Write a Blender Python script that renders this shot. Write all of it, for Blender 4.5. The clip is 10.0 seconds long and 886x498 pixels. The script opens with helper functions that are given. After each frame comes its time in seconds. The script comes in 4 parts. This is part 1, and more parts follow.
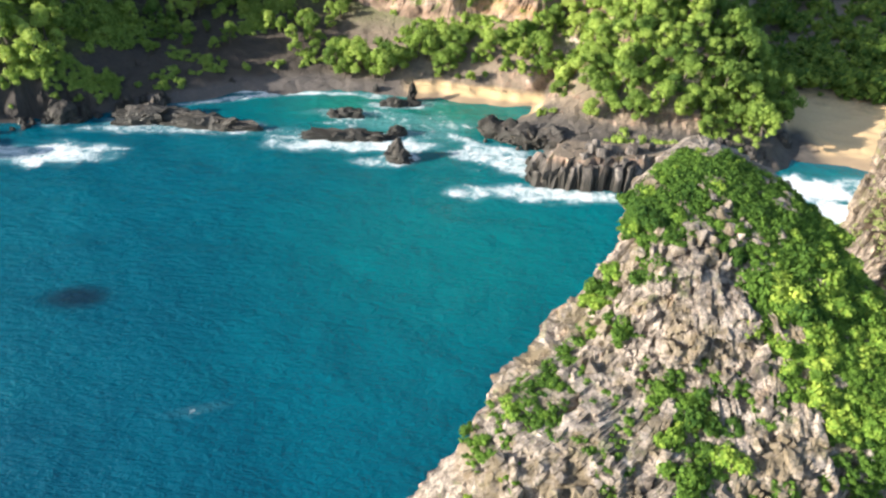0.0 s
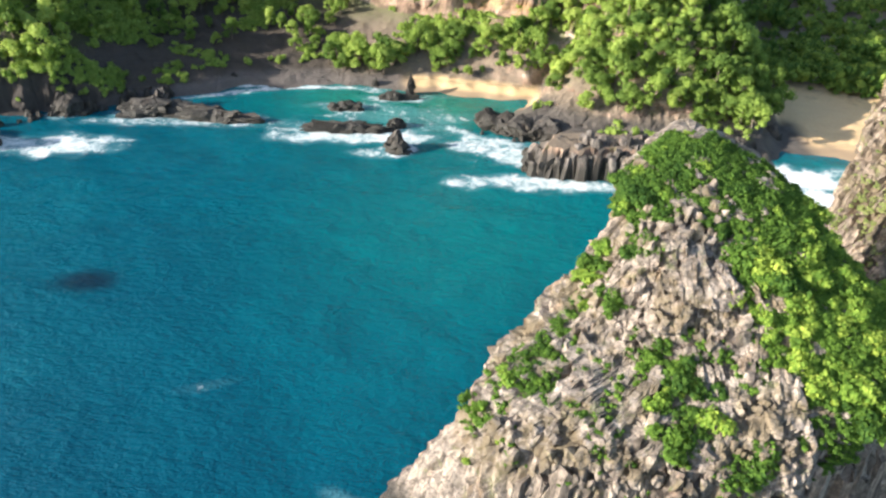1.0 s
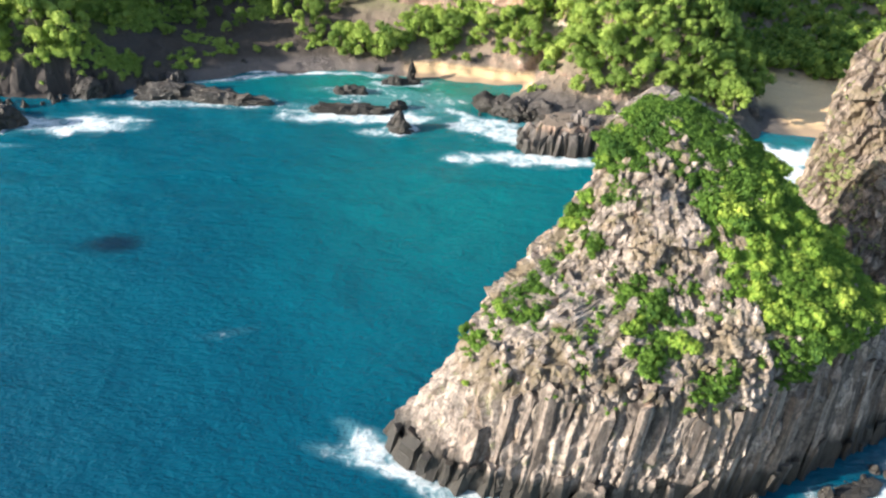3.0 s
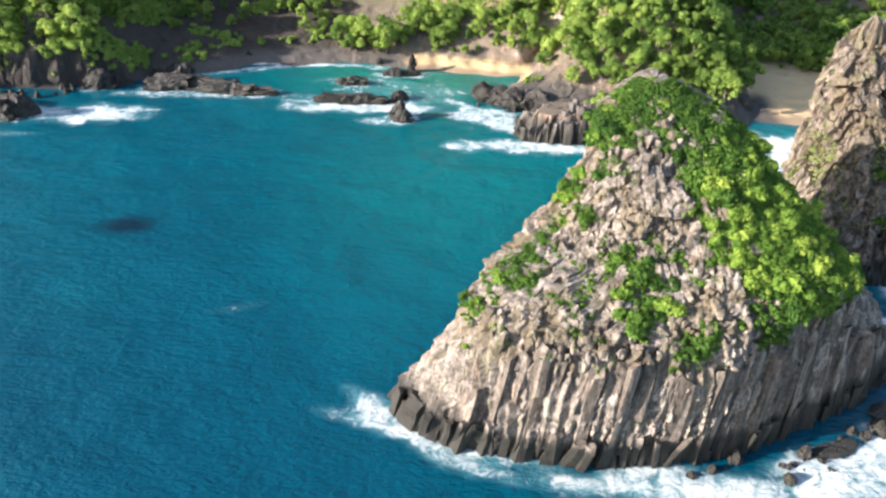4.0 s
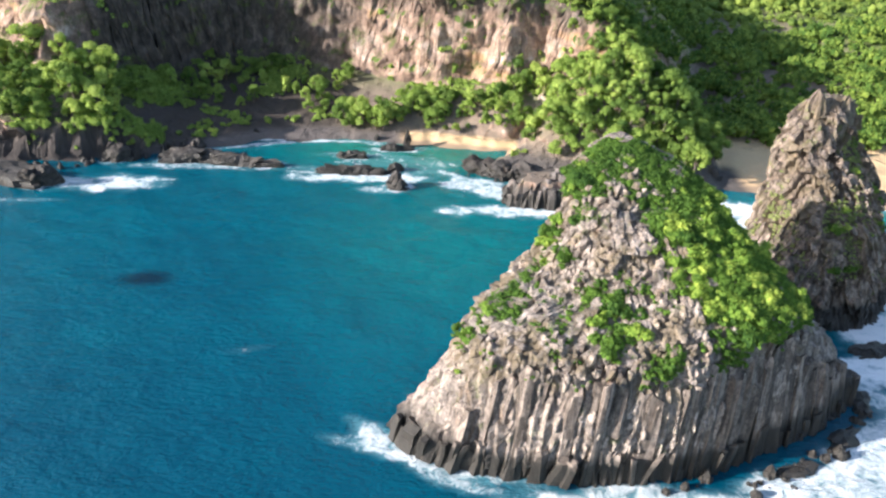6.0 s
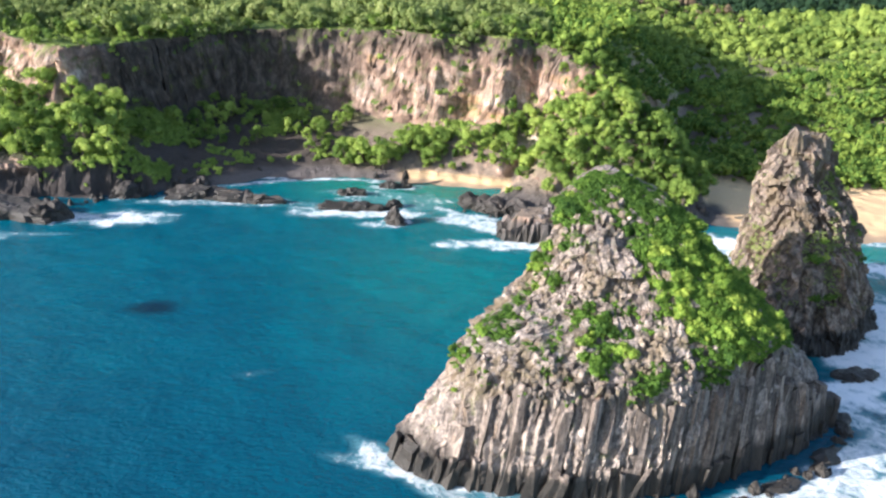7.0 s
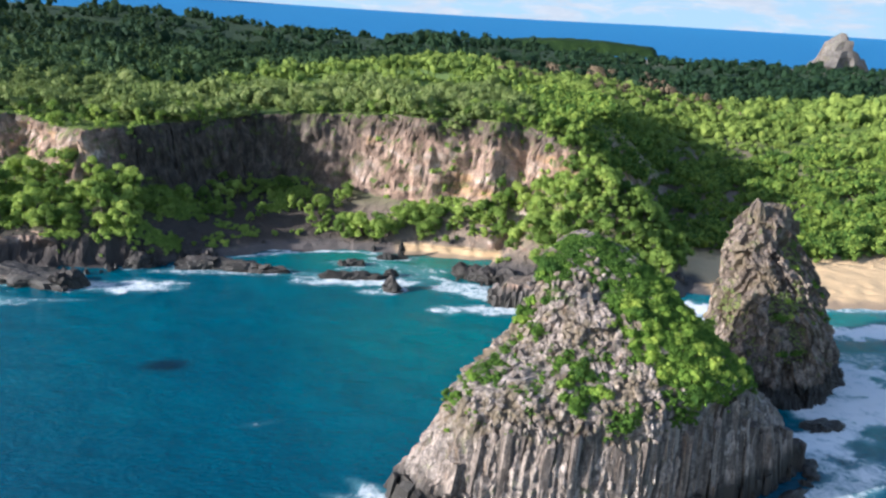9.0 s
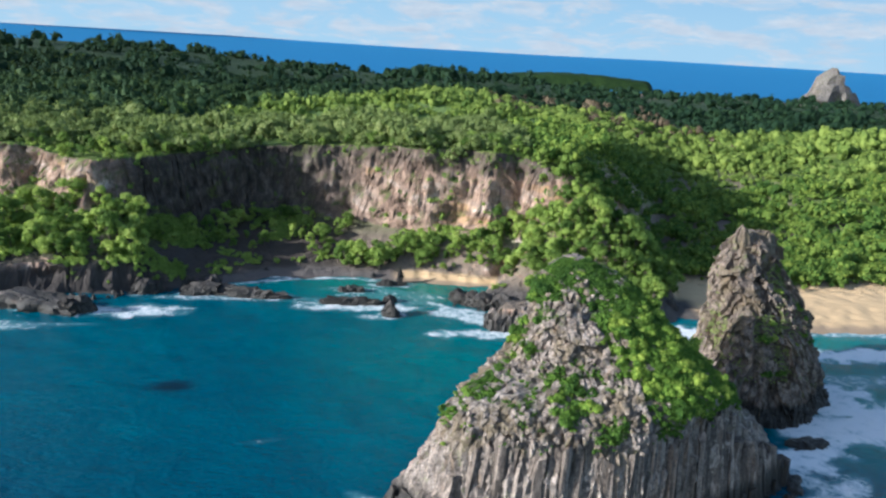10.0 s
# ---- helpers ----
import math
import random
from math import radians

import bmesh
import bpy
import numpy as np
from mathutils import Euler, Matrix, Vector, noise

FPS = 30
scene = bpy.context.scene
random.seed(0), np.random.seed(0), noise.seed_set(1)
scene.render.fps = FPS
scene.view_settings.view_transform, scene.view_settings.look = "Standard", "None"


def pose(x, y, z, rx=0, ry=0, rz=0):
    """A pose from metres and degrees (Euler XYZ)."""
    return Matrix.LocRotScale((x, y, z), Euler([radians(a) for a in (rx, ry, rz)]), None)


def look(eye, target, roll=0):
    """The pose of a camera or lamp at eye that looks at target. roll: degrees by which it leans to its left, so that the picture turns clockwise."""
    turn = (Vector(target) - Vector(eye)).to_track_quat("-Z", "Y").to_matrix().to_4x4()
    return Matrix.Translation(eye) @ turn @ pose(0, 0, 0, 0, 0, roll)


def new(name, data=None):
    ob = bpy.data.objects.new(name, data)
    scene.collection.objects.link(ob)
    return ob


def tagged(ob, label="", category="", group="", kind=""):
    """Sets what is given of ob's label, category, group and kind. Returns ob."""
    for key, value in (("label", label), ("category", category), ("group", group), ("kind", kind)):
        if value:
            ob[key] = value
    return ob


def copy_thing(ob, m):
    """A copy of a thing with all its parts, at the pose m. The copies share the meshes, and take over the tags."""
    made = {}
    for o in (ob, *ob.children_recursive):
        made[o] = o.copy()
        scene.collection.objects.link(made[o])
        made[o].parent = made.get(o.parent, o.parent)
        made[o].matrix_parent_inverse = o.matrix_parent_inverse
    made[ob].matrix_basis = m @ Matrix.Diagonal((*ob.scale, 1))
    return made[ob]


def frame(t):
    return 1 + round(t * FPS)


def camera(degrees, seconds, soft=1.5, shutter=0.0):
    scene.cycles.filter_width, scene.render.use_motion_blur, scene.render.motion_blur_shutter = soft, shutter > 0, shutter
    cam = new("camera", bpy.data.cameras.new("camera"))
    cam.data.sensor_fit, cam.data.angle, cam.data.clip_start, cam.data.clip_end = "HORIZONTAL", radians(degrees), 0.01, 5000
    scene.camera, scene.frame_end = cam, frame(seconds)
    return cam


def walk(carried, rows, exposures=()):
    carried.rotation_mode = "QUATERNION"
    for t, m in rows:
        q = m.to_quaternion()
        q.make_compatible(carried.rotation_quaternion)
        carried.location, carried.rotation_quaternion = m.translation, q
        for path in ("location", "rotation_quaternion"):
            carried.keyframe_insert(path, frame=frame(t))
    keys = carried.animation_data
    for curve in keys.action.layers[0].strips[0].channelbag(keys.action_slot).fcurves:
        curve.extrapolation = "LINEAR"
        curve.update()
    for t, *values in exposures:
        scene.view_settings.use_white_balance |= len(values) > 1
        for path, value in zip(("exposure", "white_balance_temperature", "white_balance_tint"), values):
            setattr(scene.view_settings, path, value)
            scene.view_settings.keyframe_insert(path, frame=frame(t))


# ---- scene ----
cam = camera(62.0, 10.0, 2.4)
PATH = [
    (0, (4.191, 67.240, 93.038), (4.093, 149.169, 35.701), 3.66),
    (0.5, (4.194, 64.590, 92.968), (4.279, 146.590, 35.732), 3.69),
    (1, (4.186, 61.570, 92.976), (4.424, 143.608, 35.796), 3.71),
    (1.5, (4.169, 58.243, 93.047), (4.547, 140.346, 35.960), 3.72),
    (2, (4.145, 54.666, 93.167), (4.554, 136.806, 36.132), 3.72),
    (2.5, (4.118, 50.892, 93.323), (4.577, 133.045, 36.309), 3.72),
    (4, (4.041, 38.808, 93.905), (4.684, 120.934, 36.853), 3.68),
    (4.5, (4.026, 34.643, 94.110), (4.776, 118.091, 39.012), 3.65),
    (5, (4.020, 30.452, 94.310), (4.867, 115.629, 41.925), 3.63),
    (5.5, (4.026, 26.255, 94.502), (4.970, 113.034, 44.818), 3.60),
    (7, (4.143, 13.733, 95.020), (5.276, 104.664, 53.422), 3.51),
    (7.5, (4.223, 9.594, 95.177), (5.376, 101.669, 56.178), 3.48),
    (8, (4.328, 5.464, 95.331), (5.511, 98.613, 58.972), 3.45),
    (8.5, (4.462, 1.334, 95.488), (5.656, 95.485, 61.812), 3.42),
    (9, (4.625, -2.813, 95.655), (5.813, 92.257, 64.667), 3.40),
    (9.5, (4.822, -6.998, 95.842), (6.003, 88.903, 67.530), 3.38),
    (10, (5.054, -11.245, 96.057), (6.203, 85.090, 69.258), 3.36),
]
walk(cam, [(t, look(eye, target, roll)) for t, eye, target, roll in PATH],
     [(0, 1.1, 6500, 7), (2.5, 1.16, 6450, 9), (5.5, 1.15, 6200, 12), (7.5, 1.18, 6000, 14), (8.5, 0.95, 5850, 14), (10, 0.55, 5600, 8)])

# ---- light ----
SUN_DIR = Vector((0.925, 0.30, -0.335)).normalized()      # the way the sunlight travels
world = bpy.data.worlds.new("world")
scene.world = world
world.use_nodes = True
wn = world.node_tree
bg = wn.nodes["Background"]
sky = wn.nodes.new("ShaderNodeTexSky")
sky.sky_type = "NISHITA"
sky.sun_disc = False
sky.sun_elevation = math.asin(-SUN_DIR.z)
sky.sun_rotation = math.atan2(-SUN_DIR.x, -SUN_DIR.y)
bg.inputs["Strength"].default_value = 0.125
wn.links.new(sky.outputs["Color"], bg.inputs["Color"])
sun_data = bpy.data.lights.new("sun", "SUN")
sun_data.energy, sun_data.angle, sun_data.color = 5.0, radians(0.6), (1.0, 0.94, 0.84)
sun = new("sun", sun_data)
sun.rotation_euler = SUN_DIR.to_track_quat("-Z", "Y").to_euler()
sun.location = (-300, -100, 300)

# ---- numbers: noise and small helpers ----
rng = np.random.default_rng(7)


def hash3(i, j, k, seed=0):
    h = (i.astype(np.int64) * 374761393 + j.astype(np.int64) * 668265263 + k.astype(np.int64) * 2147483647 + seed * 974634777) & 0xFFFFFFFF
    h = ((h ^ (h >> 13)) * 1274126177) & 0xFFFFFFFF
    h = ((h ^ (h >> 16)) * 2246822519) & 0xFFFFFFFF
    return ((h ^ (h >> 15)) & 0xFFFFFF) / float(0xFFFFFF)


def vnoise(x, y, z=0.0, seed=0):
    """Smooth value noise, -1 to 1."""
    x, y, z = np.broadcast_arrays(np.asarray(x, float), np.asarray(y, float), np.asarray(z, float))
    i, j, k = np.floor(x), np.floor(y), np.floor(z)
    u, v, w = x - i, y - j, z - k
    u, v, w = u * u * (3 - 2 * u), v * v * (3 - 2 * v), w * w * (3 - 2 * w)
    out = 0
    for a in (0, 1):
        for b in (0, 1):
            for c in (0, 1):
                f = (u if a else 1 - u) * (v if b else 1 - v) * (w if c else 1 - w)
                out = out + f * hash3(i + a, j + b, k + c, seed)
    return out * 2 - 1


def fbm(x, y, z=0.0, octaves=4, seed=0):
    out, amp, f = 0, 1.0, 1.0
    for n in range(octaves):
        out = out + amp * vnoise(np.asarray(x) * f, np.asarray(y) * f, np.asarray(z) * f, seed + n)
        amp, f = amp * 0.5, f * 2.03
    return out


def cells(x, y, z, seed=0):
    """Cellular noise: distance to the nearest cell centre, and that cell's own random number."""
    i, j, k = np.floor(x), np.floor(y), np.floor(z)
    best, own = np.full(np.shape(x), 9.0), np.zeros(np.shape(x))
    for a in (-1, 0, 1):
        for b in (-1, 0, 1):
            for c in (-1, 0, 1):
                p, q, r = i + a, j + b, k + c
                d = (p + hash3(p, q, r, seed) - x) ** 2 + (q + hash3(p, q, r, seed + 1) - y) ** 2 + (r + hash3(p, q, r, seed + 2) - z) ** 2
                near = d < best
                best = np.where(near, d, best)
                own = np.where(near, hash3(p, q, r, seed + 3), own)
    return np.sqrt(best), own


def smooth(a, b, x):
    t = np.clip((np.asarray(x, float) - a) / (b - a), 0, 1)
    return t * t * (3 - 2 * t)


def mesh_of(name, verts, faces, material, soft=False):
    me = bpy.data.meshes.new(name)
    verts = np.asarray(verts, np.float32)
    faces = np.asarray(faces, np.int32)
    n = faces.shape[1]
    me.vertices.add(len(verts))
    me.vertices.foreach_set("co", verts.ravel())
    me.loops.add(faces.size)
    me.loops.foreach_set("vertex_index", faces.ravel())
    me.polygons.add(len(faces))
    me.polygons.foreach_set("loop_start", np.arange(0, faces.size, n, dtype=np.int32))
    me.update(calc_edges=True)
    me.validate()
    me.polygons.foreach_set("use_smooth", np.full(len(me.polygons), soft))
    if material:
        me.materials.append(material)
    return me


def grid_faces(rows, cols, wrap=False):
    r, c = np.meshgrid(np.arange(rows - 1), np.arange(cols if wrap else cols - 1), indexing="ij")
    d = (c + 1) % cols
    return np.stack([r * cols + c, r * cols + d, (r + 1) * cols + d, (r + 1) * cols + c], -1).reshape(-1, 4)


def part(name, me, parent, m=None, label=""):
    ob = new(name, me)
    ob.parent = parent
    if m is not None:
        ob.matrix_basis = m
    return tagged(ob, label) if label else ob


# ---- materials ----
def material(name):
    m = bpy.data.materials.new(name)
    m.use_nodes = True
    return m, m.node_tree, m.node_tree.nodes["Principled BSDF"]


def node(t, kind, **values):
    n = t.nodes.new(kind)
    for key, value in values.items():
        n.inputs[key].default_value = value
    return n


def ramp(t, source, stops):
    n = t.nodes.new("ShaderNodeValToRGB")
    while len(n.color_ramp.elements) < len(stops):
        n.color_ramp.elements.new(0.5)
    for e, (at, c) in zip(n.color_ramp.elements, stops):
        e.position, e.color = at, (c, c, c, 1) if isinstance(c, (int, float)) else (*c, 1)
    t.links.new(source, n.inputs["Fac"])
    return n.outputs["Color"]


def mix(t, fac, a, b, how="MIX"):
    n = t.nodes.new("ShaderNodeMix")
    n.data_type, n.blend_type = "RGBA", how
    for key, value in (("Factor", fac), ("A", a), ("B", b)):
        sock = [s for s in n.inputs if s.name == key and s.type == ("VALUE" if key == "Factor" else "RGBA")][0]
        if isinstance(value, (int, float)):
            sock.default_value = value if key == "Factor" else (value, value, value, 1)
        elif isinstance(value, tuple):
            sock.default_value = (*value, 1)
        else:
            t.links.new(value, sock)
    return [s for s in n.outputs if s.type == "RGBA"][0]


def math_node(t, how, a, b=0.0, clamp=False):
    n = t.nodes.new("ShaderNodeMath")
    n.operation, n.use_clamp = how, clamp
    for s, v in zip(n.inputs, (a, b)):
        if isinstance(v, (int, float)):
            s.default_value = v
        else:
            t.links.new(v, s)
    return n.outputs[0]


def ranged(t, source, a, b, lo=0.0, hi=1.0):
    n = t.nodes.new("ShaderNodeMapRange")
    n.interpolation_type = "SMOOTHSTEP"
    for key, v in (("From Min", a), ("From Max", b), ("To Min", lo), ("To Max", hi)):
        n.inputs[key].default_value = v
    t.links.new(source, n.inputs["Value"])
    return n.outputs["Result"]


def place(t, stretch=(1, 1, 1)):
    """World position, stretched, and its x, y and z."""
    g = t.nodes.new("ShaderNodeNewGeometry")
    v = t.nodes.new("ShaderNodeVectorMath")
    v.operation = "MULTIPLY"
    v.inputs[1].default_value = stretch
    t.links.new(g.outputs["Position"], v.inputs[0])
    s = t.nodes.new("ShaderNodeSeparateXYZ")
    t.links.new(g.outputs["Position"], s.inputs[0])
    return v.outputs[0], s.outputs, g


def noise_tex(t, vector, scale, detail=5, rough=0.6, distortion=0.0):
    n = node(t, "ShaderNodeTexNoise", Scale=scale, Detail=detail, Roughness=rough, Distortion=distortion)
    t.links.new(vector, n.inputs["Vector"])
    return n.outputs["Fac"]


def bump(t, height, bsdf, strength=0.5, distance=0.3):
    n = node(t, "ShaderNodeBump", Strength=strength, Distance=distance)
    t.links.new(height, n.inputs["Height"])
    t.links.new(n.outputs["Normal"], bsdf.inputs["Normal"])


def rock_material(name, pale, mid, dark, rust, wet_to=4.0, streak=(0.5, 0.5, 0.1), spot=0.0, earth=0.0):
    m, t, b = material(name)
    v, xyz, g = place(t)
    vs, _, _ = place(t, streak)
    big = noise_tex(t, v, 0.11, 4)
    fine = noise_tex(t, v, 0.9, 8, 0.7)
    run = noise_tex(t, vs, 1.3, 6, 0.65, 0.4)
    c = ramp(t, fine, [(0.28, dark), (0.47, mid), (0.66, pale)])
    c = mix(t, ranged(t, run, 0.42, 0.72), c, mix(t, big, mid, pale))
    c = mix(t, ranged(t, noise_tex(t, vs, 0.5, 5), 0.56, 0.72, 0, 0.75), c, rust)
    groove = noise_tex(t, place(t, (1.6, 1.6, 0.1))[0], 1.0, 6, 0.7)
    c = mix(t, ranged(t, groove, 0.36, 0.48, 0.6, 0.0), c, tuple(0.6 * q for q in dark))
    info = t.nodes.new("ShaderNodeObjectInfo")
    c = mix(t, 0.8, c, mix(t, 1.0, c, ramp(t, info.outputs["Random"], [(0, 0.45), (0.5, 0.95), (1, 1.3)]), "MULTIPLY"))
    stone = node(t, "ShaderNodeTexVoronoi", Scale=0.75)
    t.links.new(place(t, (1.0, 1.0, 0.12 if streak[2] < 0.15 else 0.55))[0], stone.inputs["Vector"])
    tone = t.nodes.new("ShaderNodeSeparateColor")
    t.links.new(stone.outputs["Color"], tone.inputs[0])
    c = mix(t, 0.7, c, mix(t, 1.0, c, ramp(t, tone.outputs[0], [(0.1, 0.45), (0.5, 0.95), (0.9, 1.4)]), "MULTIPLY"))
    crack = node(t, "ShaderNodeTexVoronoi", Scale=0.75)
    crack.feature = "DISTANCE_TO_EDGE"
    wob = t.nodes.new("ShaderNodeVectorMath")
    wob.operation = "ADD"
    t.links.new(vs, wob.inputs[0])
    nz = node(t, "ShaderNodeTexNoise", Scale=0.8, Detail=3.0)
    t.links.new(v, nz.inputs["Vector"])
    t.links.new(nz.outputs["Color"], wob.inputs[1])
    t.links.new(wob.outputs[0], crack.inputs["Vector"])
    gap = ranged(t, crack.outputs["Distance"], 0.0, 0.05)
    c = mix(t, math_node(t, "MULTIPLY", math_node(t, "SUBTRACT", 1.0, gap), 0.5), c, tuple(0.4 * q for q in dark))
    if spot:
        c = mix(t, ranged(t, noise_tex(t, v, 0.35, 6, 0.7), 0.56, 0.66, 0, spot), c, (0.17, 0.2, 0.06))
    if earth:
        c = mix(t, math_node(t, "MULTIPLY", ranged(t, noise_tex(t, v, 0.16, 7, 0.72), 0.46, 0.58, 0, earth), ranged(t, xyz[2], 15, 20)), c, mix(t, fine, (0.11, 0.085, 0.055), (0.27, 0.21, 0.13)))
    # the tide keeps the foot of the rock wet and dark with weed
    tide = math_node(t, "ADD", xyz[2], math_node(t, "MULTIPLY", noise_tex(t, v, 0.25, 4), -5.0))
    wet = ranged(t, tide, wet_to - 3.6, wet_to - 1.0, 1.0, 0.0)
    c = mix(t, wet, c, mix(t, fine, (0.018, 0.017, 0.016), (0.075, 0.065, 0.055)))
    t.links.new(c, b.inputs["Base Color"])
    t.links.new(ranged(t, wet, 0, 1, 0.9, 0.45), b.inputs["Roughness"])
    b.inputs["Specular IOR Level"].default_value = 0.3
    h = math_node(t, "ADD", math_node(t, "MULTIPLY", fine, 0.7), math_node(t, "MULTIPLY", gap, 0.12))
    h = math_node(t, "ADD", h, run)
    bump(t, h, b, 0.75, 0.5)
    return m


STACK = rock_material("stack_rock", (0.44, 0.37, 0.32), (0.235, 0.19, 0.16), (0.10, 0.088, 0.08), (0.30, 0.21, 0.14), 5.2, (0.8, 0.8, 0.16), 0.45, 0.8)
COLUMN = rock_material("column_rock", (0.40, 0.325, 0.27), (0.20, 0.16, 0.135), (0.09, 0.078, 0.07), (0.29, 0.20, 0.145), 5.6, (1.0, 1.0, 0.10))
PEAK = rock_material("peak_rock", (0.36, 0.285, 0.225), (0.18, 0.14, 0.112), (0.065, 0.053, 0.045), (0.24, 0.16, 0.105), 6.0, (0.7, 0.7, 0.2), 0.75, 0.7)
ISLET = rock_material("islet_rock", (0.24, 0.21, 0.19), (0.15, 0.13, 0.115), (0.07, 0.06, 0.05), (0.24, 0.24, 0.12), 5.0, (0.05, 0.05, 0.02), 0.9)
REEF = rock_material("reef_rock", (0.12, 0.105, 0.095), (0.075, 0.066, 0.06), (0.03, 0.028, 0.027), (0.12, 0.08, 0.055), 3.0, (0.8, 0.8, 0.4))
HEAD = rock_material("headland_rock", (0.24, 0.2, 0.18), (0.13, 0.115, 0.105), (0.05, 0.045, 0.042), (0.2, 0.13, 0.09), 3.6, (1.0, 1.0, 0.12))


def leaf_material(name, dark, mid, light, through_light=0.35):
    m, t, b = material(name)
    v, _, g = place(t)
    info = t.nodes.new("ShaderNodeObjectInfo")
    patch = noise_tex(t, v, 0.10, 4, 0.75)
    wide = noise_tex(t, v, 0.018, 3)
    one = math_node(t, "ADD", math_node(t, "MULTIPLY", patch, 0.5), math_node(t, "MULTIPLY", math_node(t, "SUBTRACT", info.outputs["Random"], 0.2), 0.4))
    one = math_node(t, "ADD", one, math_node(t, "MULTIPLY", math_node(t, "SUBTRACT", wide, 0.45), 0.3))
    one = math_node(t, "ADD", one, math_node(t, "MULTIPLY", g.outputs["Random Per Island"], 0.22))
    c = ramp(t, one, [(0.25, dark), (0.55, mid), (0.85, light)])
    t.links.new(c, b.inputs["Base Color"])
    lift = t.nodes.new("ShaderNodeVectorMath")
    lift.operation = "ADD"
    lift.inputs[1].default_value = (0, 0, 0.12)
    t.links.new(g.outputs["Normal"], lift.inputs[0])
    soft = t.nodes.new("ShaderNodeVectorMath")
    soft.operation = "NORMALIZE"
    t.links.new(lift.outputs[0], soft.inputs[0])
    t.links.new(soft.outputs[0], b.inputs["Normal"])
    b.inputs["Roughness"].default_value = 0.7
    b.inputs["Specular IOR Level"].default_value = 0.1
    tr = t.nodes.new("ShaderNodeBsdfTranslucent")
    t.links.new(mix(t, 0.35, c, (0.26, 0.31, 0.04), "MIX"), tr.inputs["Color"])
    ms = node(t, "ShaderNodeMixShader", Fac=through_light)
    t.links.new(b.outputs[0], ms.inputs[1])
    t.links.new(tr.outputs[0], ms.inputs[2])
    t.links.new(ms.outputs[0], t.nodes["Material Output"].inputs["Surface"])
    return m


LEAF = leaf_material("tree_leaves", (0.085, 0.165, 0.042), (0.31, 0.43, 0.095), (0.61, 0.70, 0.19), 0.46)
BUSH = leaf_material("bush_leaves", (0.035, 0.085, 0.02), (0.17, 0.29, 0.045), (0.52, 0.61, 0.11), 0.28)
WOODS = leaf_material("woods_leaves", (0.06, 0.10, 0.035), (0.21, 0.27, 0.085), (0.50, 0.53, 0.22), 0.4)
VALLEY = leaf_material("valley_leaves", (0.016, 0.042, 0.015), (0.082, 0.155, 0.03), (0.37, 0.45, 0.08), 0.22)
MIDWOOD = leaf_material("mid_woods_leaves", (0.03, 0.06, 0.02), (0.11, 0.18, 0.04), (0.34, 0.42, 0.09), 0.35)
# cloud shadow over the ridge is put into these darker greens
SHADED_RIDGE = leaf_material("shaded_ridge_leaves", (0.014, 0.036, 0.02), (0.036, 0.072, 0.03), (0.10, 0.15, 0.055), 0.25)
DRY = leaf_material("dry_twigs", (0.085, 0.062, 0.04), (0.15, 0.108, 0.068), (0.24, 0.18, 0.115), 0.15)

BARK, t, b = material("bark")
v, xyz, g = place(t, (1, 1, 0.3))
t.links.new(ramp(t, noise_tex(t, v, 6, 5), [(0.3, (0.08, 0.06, 0.045)), (0.7, (0.24, 0.19, 0.15))]), b.inputs["Base Color"])
b.inputs["Roughness"].default_value = 0.9

# the land: rock where it is steep, sand and shingle on the shore, soil and scrub on the rest
LAND, t, b = material("land")
v, xyz, g = place(t)
vs, _, _ = place(t, (1.0, 1.0, 0.6))
sep = t.nodes.new("ShaderNodeSeparateXYZ")
t.links.new(g.outputs["True Normal"], sep.inputs[0])
fine = noise_tex(t, v, 0.7, 8, 0.7)
run = noise_tex(t, vs, 0.32, 7, 0.68, 0.5)
big = noise_tex(t, v, 0.035, 4)
blotch = noise_tex(t, place(t, (1.0, 1.0, 1.5))[0], 0.075, 8, 0.68, 0.6)
tan = ramp(t, blotch, [(0.3, (0.10, 0.068, 0.052)), (0.4, (0.24, 0.16, 0.12)), (0.47, (0.42, 0.275, 0.20)), (0.55, (0.55, 0.385, 0.295)), (0.66, (0.72, 0.59, 0.50))])
tan = mix(t, ranged(t, run, 0.4, 0.6, 0.6, 0.0), tan, (0.16, 0.11, 0.085))
tan = mix(t, ranged(t, noise_tex(t, place(t, (0.6, 0.6, 1.6))[0], 0.05, 5, 0.6), 0.58, 0.68, 0, 0.7), tan, (0.50, 0.30, 0.15))
# dark basalt, with the western cliff's shade put into its tone
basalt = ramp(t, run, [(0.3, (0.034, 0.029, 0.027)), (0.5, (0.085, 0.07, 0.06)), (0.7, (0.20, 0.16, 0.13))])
# basalt-dark towards the west, partly for shade; the sunlit point stays tan
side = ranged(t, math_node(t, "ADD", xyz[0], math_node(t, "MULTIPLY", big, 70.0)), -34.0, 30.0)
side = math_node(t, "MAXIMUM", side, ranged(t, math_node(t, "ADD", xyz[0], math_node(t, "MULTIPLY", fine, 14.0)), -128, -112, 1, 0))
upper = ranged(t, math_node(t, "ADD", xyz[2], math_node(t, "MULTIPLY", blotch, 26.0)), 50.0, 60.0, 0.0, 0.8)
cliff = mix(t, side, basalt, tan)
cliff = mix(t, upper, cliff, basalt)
pillar = noise_tex(t, place(t, (1.0, 0.5, 0.05))[0], 0.75, 5, 0.65, 0.2)
cliff = mix(t, ranged(t, pillar, 0.34, 0.48, 0.45, 0.0), cliff, (0.045, 0.036, 0.03))
cliff = mix(t, ranged(t, noise_tex(t, v, 1.6, 8, 0.75), 0.34, 0.5, 0.4, 0.0), cliff, (0.06, 0.045, 0.036))
